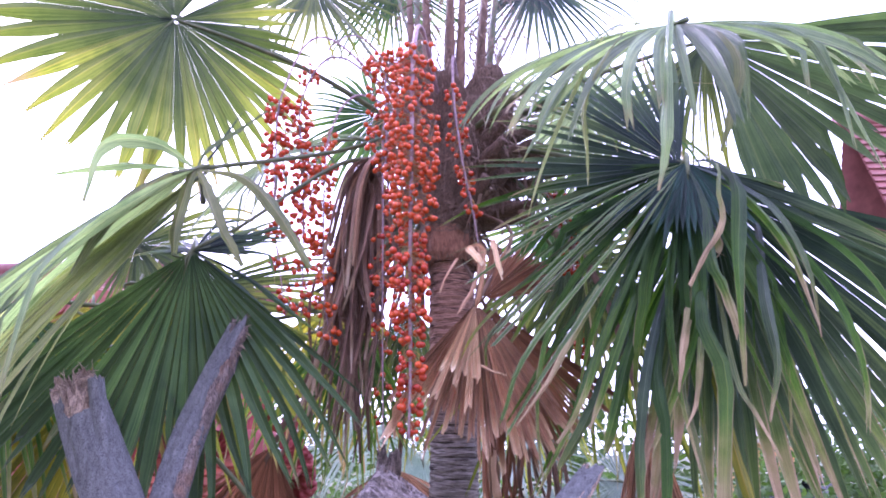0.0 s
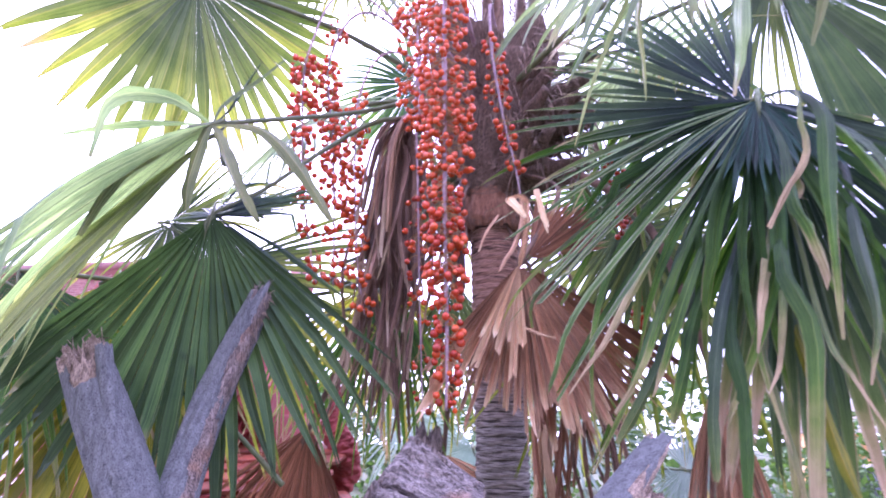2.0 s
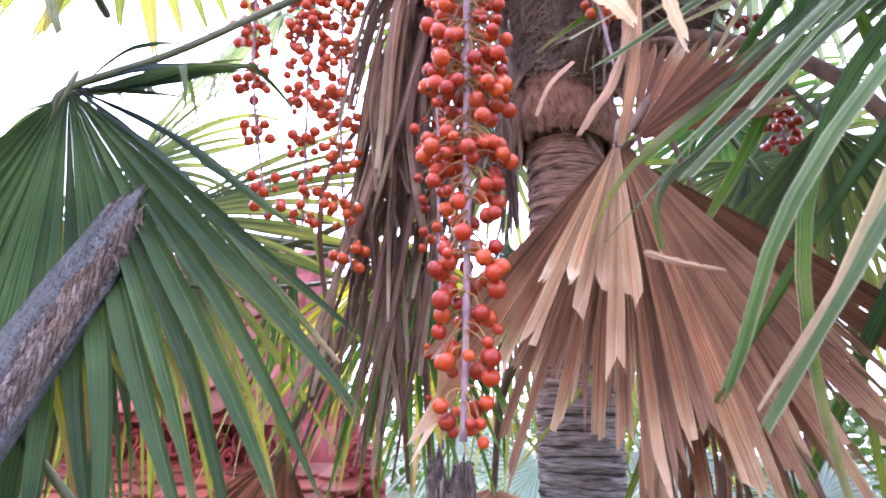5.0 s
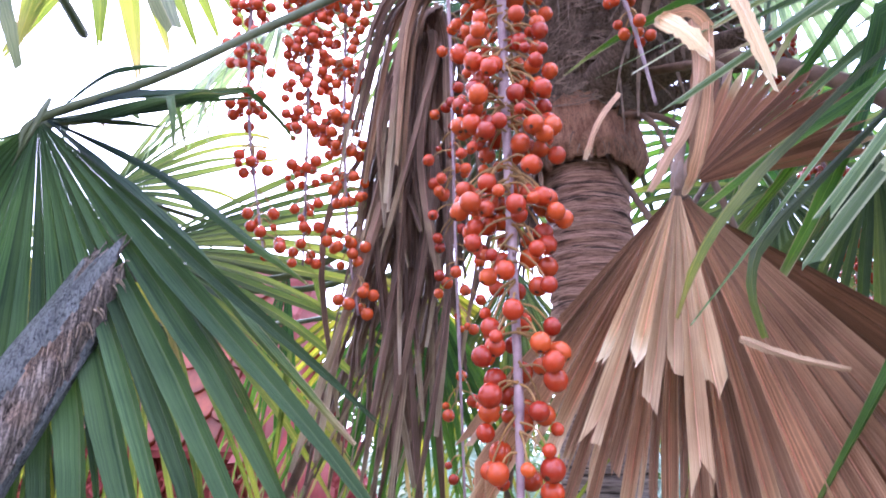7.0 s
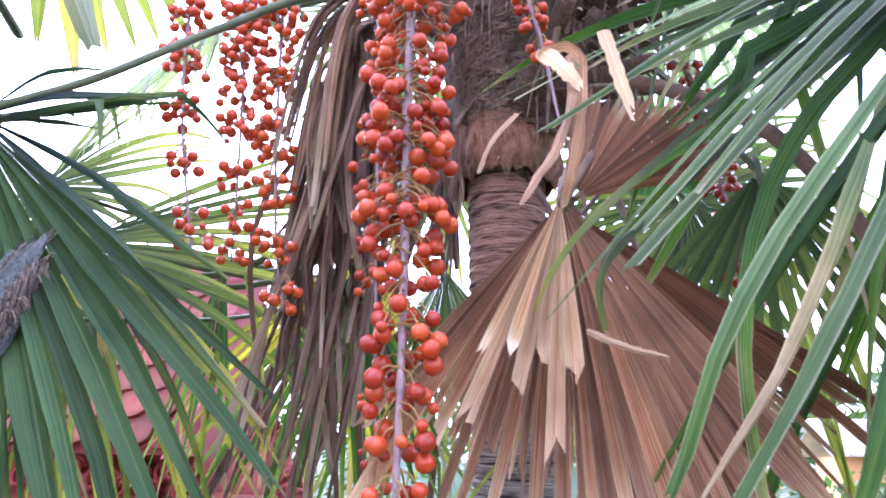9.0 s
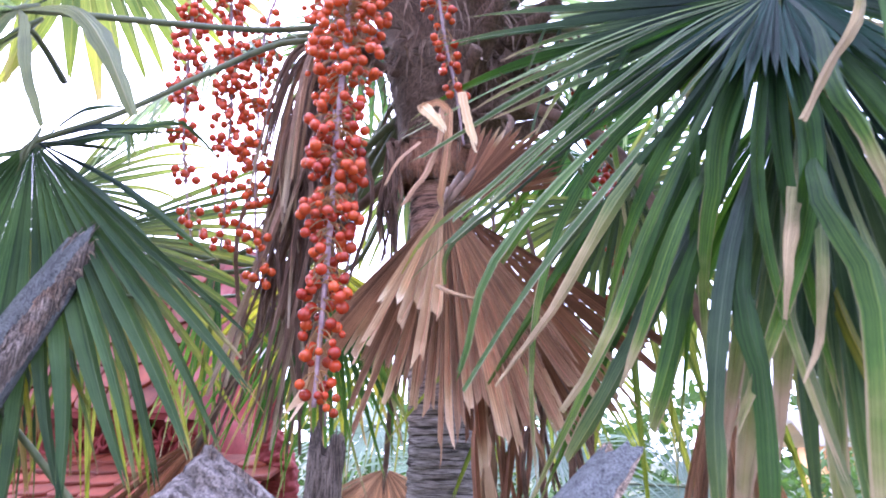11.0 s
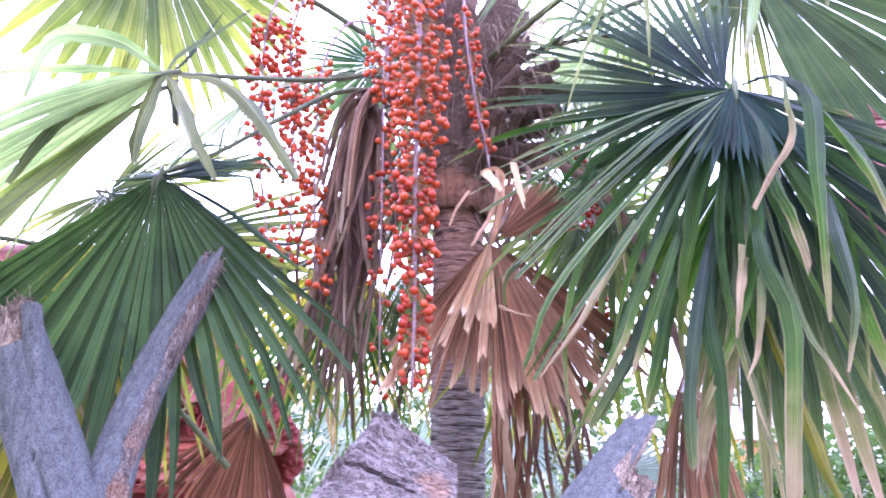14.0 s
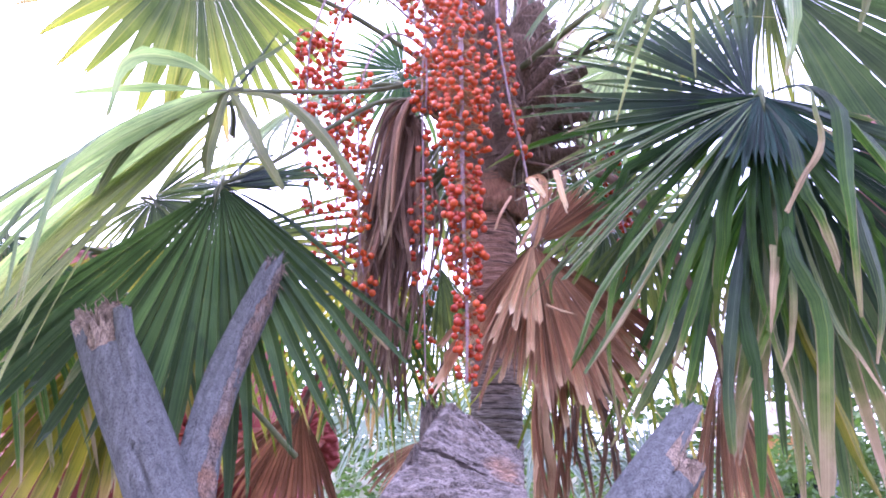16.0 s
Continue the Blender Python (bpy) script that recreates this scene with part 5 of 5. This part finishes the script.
frond(palm, "dead_frond", "small dead fan leaf at the foot of the trunk", (-0.247, 2.60, 1.58), (0.0, -0.2, -1.0), (0.0, -0.95, 0.2),
      [(-0.05, 2.25, 1.9), (-0.2, 2.5, 1.8)], 36, n=24, span=150, length=0.25, split=0.6, sag=0.2, late=0.4, material=DEAD, stalk_material=DRY_STALK, pleat=0.5)

# broken segments that reach across to the dead leaf: tip, width, how far it bows, how far it narrows
HUB = Vector((0.58, 1.80, 2.34))
for k, (tip, w, bow, narrow) in enumerate([((0.000, 1.70, 2.075), 0.009, 0.02, 0.85), ((0.030, 1.61, 2.022), 0.011, 0.03, 0.6), ((0.055, 1.60, 1.985), 0.012, 0.03, 0.5), ((0.054, 1.595, 1.823), 0.009, 0.05, 0.8),
                                           ((0.120, 1.51, 1.868), 0.012, 0.03, 0.25), ((0.109, 1.52, 1.840), 0.012, 0.02, 0.2), ((0.160, 1.54, 1.90), 0.010, 0.04, 0.3)]):
    tip = Vector(tip)
    strip(big_leaf, [HUB, HUB.lerp(tip, 0.35) + Vector((0, 0, bow)), HUB.lerp(tip, 0.7) + Vector((0, 0, bow * 0.8)), tip], w, BLADE, 200 + k, 0.25, 0.12, narrow, torn=narrow < 0.55)
strip(big_leaf, [HUB, (0.40, 1.62, 2.11), (0.185, 1.49, 1.838), (0.126, 1.53, 1.700)], 0.013, BLADE, 207, 0.3, 0.12, 0.3, torn=True)
strip(big_leaf, [HUB, (0.42, 1.64, 2.10), (0.270, 1.52, 1.88), (0.200, 1.48, 1.775), (0.140, 1.48, 1.680)], 0.014, BLADE, 208, 0.3, 0.2, 0.4, torn=True)
strip(big_leaf, [HUB, (0.46, 1.68, 2.12), (0.351, 1.60, 1.909), (0.278, 1.55, 1.737), (0.231, 1.55, 1.663)], 0.016, GREEN, 209, 0.3, 0.2, 0.6)
strip(big_leaf, [(0.054, 1.615, 2.072), (0.072, 1.61, 2.052), (0.088, 1.615, 2.032)], 0.018, DEAD_PALE, 210, 0.08, 0.06, torn=True)
strip(big_leaf, [(0.109, 1.615, 2.088), (0.117, 1.61, 2.049), (0.128, 1.615, 2.008)], 0.014, DEAD_PALE, 211, 0.08, 0.06, torn=True)


# segments of the big leaf that are folded over and hang before it
def hang(seed, line, width, material, blunt=False):
    """One hanging segment of the big leaf."""
    strip(big_leaf, [HUB, *line], width, material, seed, 0.30, 0.25, 0.35 if blunt else 0.85, torn=blunt)


hang(260, [(0.478, 1.800, 2.096), (0.373, 1.61, 1.885), (0.319, 1.58, 1.749), (0.293, 1.56, 1.69)], 0.026, GREEN)
hang(261, [(0.537, 1.800, 2.095), (0.427, 1.61, 1.852), (0.389, 1.58, 1.677), (0.381, 1.56, 1.55)], 0.027, DEEP, True)
hang(262, [(0.556, 1.800, 2.161), (0.438, 1.61, 1.832), (0.438, 1.58, 1.69), (0.424, 1.56, 1.54), (0.418, 1.56, 1.487)], 0.032, GREEN)
hang(263, [(0.588, 1.800, 2.095), (0.498, 1.61, 1.885), (0.468, 1.58, 1.763)], 0.025, DRYING)
hang(264, [(0.607, 1.800, 2.121), (0.53, 1.61, 1.919), (0.555, 1.58, 1.801), (0.535, 1.56, 1.632), (0.516, 1.56, 1.482)], 0.037, GREEN, True)
hang(265, [(0.560, 1.800, 2.056), (0.482, 1.61, 1.787), (0.492, 1.58, 1.667), (0.504, 1.56, 1.554), (0.508, 1.56, 1.499)], 0.027, DRYING)
hang(266, [(0.620, 1.800, 2.081), (0.585, 1.61, 1.801), (0.607, 1.58, 1.722), (0.636, 1.56, 1.641)], 0.024, DRYING)
hang(267, [(0.589, 1.800, 1.906), (0.574, 1.61, 1.636), (0.583, 1.58, 1.556), (0.598, 1.56, 1.498)], 0.027, YELLOWING)
hang(268, [(0.720, 1.800, 2.226), (0.659, 1.61, 1.952), (0.657, 1.58, 1.827), (0.623, 1.56, 1.709)], 0.028, DEEP)
hang(269, [(0.447, 1.800, 2.110), (0.364, 1.66, 1.935), (0.317, 1.63, 1.822), (0.261, 1.61, 1.702), (0.192, 1.6, 1.567)], 0.030, GREEN)
hang(270, [(0.464, 1.800, 2.031), (0.356, 1.66, 1.829), (0.29, 1.63, 1.705), (0.244, 1.61, 1.629)], 0.030, DEEP, True)
hang(271, [(0.491, 1.800, 2.070), (0.39, 1.66, 1.843), (0.354, 1.63, 1.731), (0.328, 1.61, 1.66)], 0.034, GREEN, True)
hang(272, [(0.438, 1.800, 2.150), (0.304, 1.66, 1.935), (0.232, 1.63, 1.803), (0.155, 1.61, 1.695)], 0.024, DRYING)
hang(273, [(0.601, 1.800, 2.030), (0.527, 1.61, 1.87), (0.501, 1.58, 1.751), (0.471, 1.56, 1.694)], 0.016, DRYING)
hang(274, [(0.590, 1.62, 2.262), (0.597, 1.512, 2.160), (0.565, 1.45, 2.010), (0.548, 1.42, 1.910), (0.540, 1.42, 1.760)], 0.034, GREEN)
hang(275, [(0.586, 1.62, 2.262), (0.602, 1.52, 2.150), (0.659, 1.55, 2.101), (0.700, 1.55, 2.021), (0.730, 1.55, 1.887)], 0.026, GREEN)
hang(276, [(0.590, 1.60, 2.250), (0.560, 1.51, 2.150), (0.558, 1.50, 2.079), (0.523, 1.50, 2.022), (0.486, 1.50, 1.955)], 0.014, DRYING, True)
hang(277, [(0.575, 1.66, 2.180), (0.546, 1.56, 2.023), (0.562, 1.55, 1.963), (0.580, 1.55, 1.880)], 0.032, GREEN, True)
hang(278, [(0.651, 1.72, 2.258), (0.720, 1.66, 2.160), (0.763, 1.64, 2.025), (0.770, 1.64, 1.880)], 0.036, DEEP)

strip(big_leaf, [HUB, (0.462, 1.76, 2.104), (0.309, 1.84, 1.797), (0.188, 1.86, 1.55)], 0.028, GREEN, 291, 0.35, 0.30, 0.9)
strip(big_leaf, [HUB, (0.433, 1.72, 2.121), (0.254, 1.7, 1.889), (0.12, 1.7, 1.683)], 0.022, GREEN, 292, 0.35, 0.30, 0.9)

# long pale ends of the high waxy leaf
for k, (line, w) in enumerate([([(0.34, 1.32, 2.40), (0.255, 1.30, 2.238), (0.205, 1.30, 2.116), (0.179, 1.30, 2.028)], 0.019), ([(0.33, 1.32, 2.40), (0.228, 1.30, 2.239), (0.195, 1.30, 2.175), (0.170, 1.30, 2.128)], 0.017),
                               ([(0.36, 1.26, 2.36), (0.274, 1.20, 2.198), (0.270, 1.20, 2.086), (0.269, 1.20, 2.040)], 0.010), ([(0.420, 1.22, 2.355), (0.382, 1.15, 2.118), (0.375, 1.15, 2.06), (0.362, 1.15, 2.01)], 0.021),
                               ([(0.478, 1.20, 2.31), (0.495, 1.15, 2.214), (0.475, 1.15, 2.13), (0.455, 1.15, 2.068)], 0.022), ([(0.60, 1.22, 2.32), (0.650, 1.20, 2.21), (0.700, 1.20, 2.055)], 0.022)]):
    strip(high_leaf, [(0.476, 1.40, 2.46), *line], w, SILVER if k % 2 else PALE, 420 + k, 0.25, 0.2, 0.8)

# torn ends that hang over the dead leaf
strip(dead_fan, [(0.084, 1.600, 1.815), (0.109, 1.585, 1.801), (0.139, 1.580, 1.792)], 0.006, DEAD_PALE, 296, 0.3, 0.3)
strip(big_leaf, [HUB, (0.30, 1.70, 2.08), (0.156, 1.660, 1.938), (0.108, 1.620, 1.884), (0.094, 1.600, 1.848), (0.097, 1.590, 1.813)], 0.011, BRIGHT, 297, 0.4, 0.4, 0.6)
strip(big_leaf, [HUB, (0.30, 1.73, 2.13), (0.156, 1.700, 1.995), (0.101, 1.640, 1.926), (0.065, 1.600, 1.873), (0.045, 1.580, 1.825)], 0.015, BRIGHT, 298, 0.4, 0.3, 0.8)

# a cut green stalk slanting down behind the pruned limbs
s = Shape()
s.tube(curve([(-0.62, 1.63, 1.80), (-0.519, 1.614, 1.675), (-0.44, 1.62, 1.60), (-0.372, 1.63, 1.533)], 16), [0.0045 + 0.0002 * k for k in range(17)], 10, 0.7)
part("leaf_stalk", s, STALK, palm, "bare green leaf stalk")

# a dark dry stalk slanting down beside the withered leaf
s = Shape()
s.tube(curve([(-0.40, 2.20, 2.04), (-0.425, 2.20, 1.97), (-0.475, 2.20, 1.78), (-0.53, 2.2, 1.60)], 16), [0.008 - 0.0002 * k for k in range(17)], 10, 0.7)
part("leaf_stalk", s, DRY_STALK, palm, "dark dry leaf stalk")

# ---- bunches of berries ----
bm = bmesh.new()
bmesh.ops.create_icosphere(bm, subdivisions=3, radius=0.0076)
berry_mesh = bpy.data.meshes.new("berry")
bm.to_mesh(berry_mesh)
bm.free()
berry_mesh.polygons.foreach_set("use_smooth", np.ones(len(berry_mesh.polygons), dtype=bool))
berry_mesh.materials.append(BERRY)
bm = bmesh.new()
bmesh.ops.create_icosphere(bm, subdivisions=2, radius=0.0076)
bm.verts.index_update()
LOW_V, LOW_F = [v.co.copy() for v in bm.verts], [tuple(v.index for v in f.verts) for f in bm.faces]
bm.free()


def bunch(label, stem, r_stem, knots, seed, single_from=2.0, size=1.0):
    """A hanging fruit stem. knots: (from, to, reach, berries) along the stem, 0 at its top and 1 at its tip."""
    rg = random.Random(seed)
    pts = curve(stem, 80)
    s = Shape()
    s.tube(pts, [r_stem * (1.15 - 0.7 * i / 80) * (1 + 0.25 * (i % 10 == 0)) for i in range(81)], 9)
    stalk = part("fruit_stalk", s, FRUIT_STEM, palm, label)
    twigs, mass, placed = Shape(), Shape(), []
    for f0, f1, reach, count in knots:
        single = f0 >= single_from
        tries = made = 0
        while made < count and tries < count * 40:
            tries += 1
            f = rg.uniform(f0, f1)
            p = pts[min(80, int(f * 80))]
            a = rg.uniform(0, 6.2832)
            r = reach * math.sqrt(rg.uniform(0.06, 1.0))
            q = p + Vector((math.cos(a) * r, math.sin(a) * r, rg.uniform(-0.012, 0.008)))
            k = size * rg.choice((0.62, 0.85, 0.95, 1.0, 1.0, 1.05, 1.1))
            if single and abs(math.atan2(math.sin(a + 1.571), math.cos(a + 1.571))) < 0.55 and rg.random() < 0.75:
                continue
            if r < 0.009 + r_stem or any((q - o).length < 0.0071 * (k + ko) for o, ko in placed):
                continue
            placed.append((q, k))
            made += 1
            root = p + Vector((0, 0, rg.uniform(0.010, 0.03)))
            mid = root.lerp(q, 0.55) + Vector((0, 0, 0.006))
            twigs.tube(curve([root, mid, q], 5), [0.0012, 0.0011, 0.001, 0.0009, 0.0009, 0.0009], 4, cap=False)
            turn = Euler((rg.uniform(-0.9, 0.9), rg.uniform(-0.9, 0.9), rg.uniform(0, 6))).to_matrix()
            if single:
                b = new("berry", berry_mesh)
                b.parent = stalk
                b.matrix_basis = Matrix.LocRotScale(q, turn.to_quaternion(), (k, k, k * rg.uniform(0.98, 1.08)))
            else:
                o = len(mass.v)
                mass.v += [tuple(q + turn @ v * k) for v in LOW_V]
                mass.uv += [(0, 0)] * len(LOW_V)
                mass.f += [tuple(o + j for j in f_) for f_ in LOW_F]
    part("twig_spray", twigs, TWIG, stalk, "thin orange-brown twigs")["kind"] = "stuff"
    if mass.v:
        ob = part("berry_cluster", mass, BERRY, stalk, "orange-red berries")
        ob["kind"] = "stuff"
    return stalk


bunch("long hanging bunch of glossy orange-red berries", [(-0.07, 2.05, 2.70), (-0.095, 1.82, 2.78), (-0.098, 1.72, 2.62), (-0.086, 1.68, 2.30), (-0.078, 1.65, 2.10), (-0.07, 1.63, 1.942), (-0.06, 1.60, 1.79), (-0.058, 1.59, 1.668)], 0.0058,
      [(0.28, 0.36, 0.058, 84), (0.36, 0.42, 0.072, 90), (0.42, 0.475, 0.070, 84), (0.485, 0.54, 0.060, 74), (0.56, 0.585, 0.036, 18), (0.600, 0.634, 0.042, 34), (0.652, 0.684, 0.042, 34), (0.718, 0.750, 0.042, 36), (0.768, 0.792, 0.032, 15), (0.818, 0.846, 0.031, 18), (0.868, 0.895, 0.027, 12), (0.917, 0.94, 0.023, 9), (0.967, 1.0, 0.019, 8)], 41, 0.54, 1.0)
bunch("thinner bunch of orange-red berries beside the long one", [(-0.1, 2.1, 2.66), (-0.19, 2.0, 2.70), (-0.216, 1.95, 2.55), (-0.205, 1.95, 2.25), (-0.195, 1.95, 2.0), (-0.178, 1.95, 1.66)], 0.0035,
      [(0.38, 0.50, 0.045, 26), (0.52, 0.66, 0.032, 16), (0.68, 0.80, 0.042, 26), (0.82, 0.88, 0.036, 12), (0.90, 1.0, 0.024, 9)], 42, 0.0)
bunch("bunch of red berries against the sky", [(-0.12, 2.15, 2.62), (-0.36, 1.98, 2.80), (-0.475, 1.97, 2.66), (-0.445, 1.96, 2.38), (-0.43, 1.96, 2.18), (-0.42, 1.96, 1.99)], 0.0035,
      [(0.42, 0.46, 0.030, 14), (0.47, 0.53, 0.038, 34), (0.55, 0.60, 0.038, 32), (0.61, 0.66, 0.038, 32), (0.68, 0.72, 0.034, 18), (0.75, 0.79, 0.034, 18), (0.83, 0.87, 0.028, 12), (0.91, 0.94, 0.026, 8), (0.97, 1.0, 0.02, 6)], 43, 2.0, 1.10)
bunch("bunch of red berries against the sky", [(-0.12, 2.15, 2.62), (-0.30, 2.0, 2.68), (-0.385, 1.98, 2.54), (-0.385, 1.98, 2.29), (-0.365, 1.98, 2.05), (-0.34, 1.98, 1.92)], 0.0035,
      [(0.42, 0.47, 0.030, 14), (0.49, 0.54, 0.036, 30), (0.57, 0.62, 0.036, 30), (0.65, 0.70, 0.036, 26), (0.73, 0.77, 0.030, 14), (0.82, 0.87, 0.030, 14), (0.94, 1.0, 0.026, 9)], 44, 2.0, 1.10)
bunch("bunch of dark red berries against the sky", [(-0.12, 2.12, 2.62), (-0.40, 1.93, 2.84), (-0.51, 1.90, 2.64), (-0.505, 1.89, 2.38), (-0.48, 1.88, 2.18), (-0.435, 1.88, 1.98)], 0.0035,
      [(0.43, 0.48, 0.036, 30), (0.51, 0.56, 0.038, 34), (0.59, 0.63, 0.032, 18), (0.66, 0.71, 0.034, 20), (0.76, 0.80, 0.030, 14), (0.85, 0.88, 0.028, 10), (0.93, 1.0, 0.028, 10)], 45, 2.0, 1.10)
bunch("short bunch of berries close to the crown", [(0.0, 2.15, 2.65), (-0.02, 2.0, 2.80), (-0.012, 1.95, 2.62), (0.02, 1.93, 2.40), (0.045, 1.91, 2.28), (0.066, 1.90, 2.15)], 0.0045,
      [(0.36, 0.56, 0.038, 40), (0.60, 0.66, 0.026, 12), (0.70, 0.74, 0.022, 8), (0.8, 0.84, 0.02, 6)], 46, 0.0)
bunch("dense bunch of berries behind the long one", [(-0.1, 2.1, 2.62), (-0.2, 1.98, 2.76), (-0.21, 1.92, 2.68), (-0.20, 1.92, 2.48), (-0.20, 1.92, 2.40)], 0.004,
      [(0.30, 0.55, 0.070, 90), (0.55, 0.85, 0.060, 70), (0.88, 1.0, 0.03, 12)], 47, 2.0)
bunch("small sprig of berries high beside the crown", [(-0.12, 2.1, 2.66), (-0.32, 2.02, 2.90), (-0.455, 2.0, 2.80), (-0.47, 2.0, 2.74)], 0.003, [(0.75, 1.0, 0.035, 16)], 48, 2.0)
bunch("far bunch of dark red berries behind the palm", [(0.08, 2.25, 2.5), (0.24, 2.25, 2.56), (0.305, 2.25, 2.40), (0.335, 2.25, 2.22), (0.362, 2.25, 2.06), (0.346, 2.25, 1.92)], 0.003,
      [(0.36, 0.42, 0.030, 16), (0.46, 0.54, 0.034, 26), (0.58, 0.66, 0.036, 30), (0.70, 0.76, 0.034, 22), (0.80, 0.88, 0.034, 24), (0.92, 1.0, 0.028, 16)], 49, 2.0, 1.1)

# ---- a second, smaller fan palm behind ----
small = thing("young_fan_palm", (-0.35, 4.4, 0), "young fan palm with pale green leaves behind the trunk", "palm tree")
s = Shape()
s.tube([(-0.35, 4.4, 0), (-0.35, 4.4, 1.0)], [0.06, 0.05], 14)
part("trunk", s, TRUNK, small)
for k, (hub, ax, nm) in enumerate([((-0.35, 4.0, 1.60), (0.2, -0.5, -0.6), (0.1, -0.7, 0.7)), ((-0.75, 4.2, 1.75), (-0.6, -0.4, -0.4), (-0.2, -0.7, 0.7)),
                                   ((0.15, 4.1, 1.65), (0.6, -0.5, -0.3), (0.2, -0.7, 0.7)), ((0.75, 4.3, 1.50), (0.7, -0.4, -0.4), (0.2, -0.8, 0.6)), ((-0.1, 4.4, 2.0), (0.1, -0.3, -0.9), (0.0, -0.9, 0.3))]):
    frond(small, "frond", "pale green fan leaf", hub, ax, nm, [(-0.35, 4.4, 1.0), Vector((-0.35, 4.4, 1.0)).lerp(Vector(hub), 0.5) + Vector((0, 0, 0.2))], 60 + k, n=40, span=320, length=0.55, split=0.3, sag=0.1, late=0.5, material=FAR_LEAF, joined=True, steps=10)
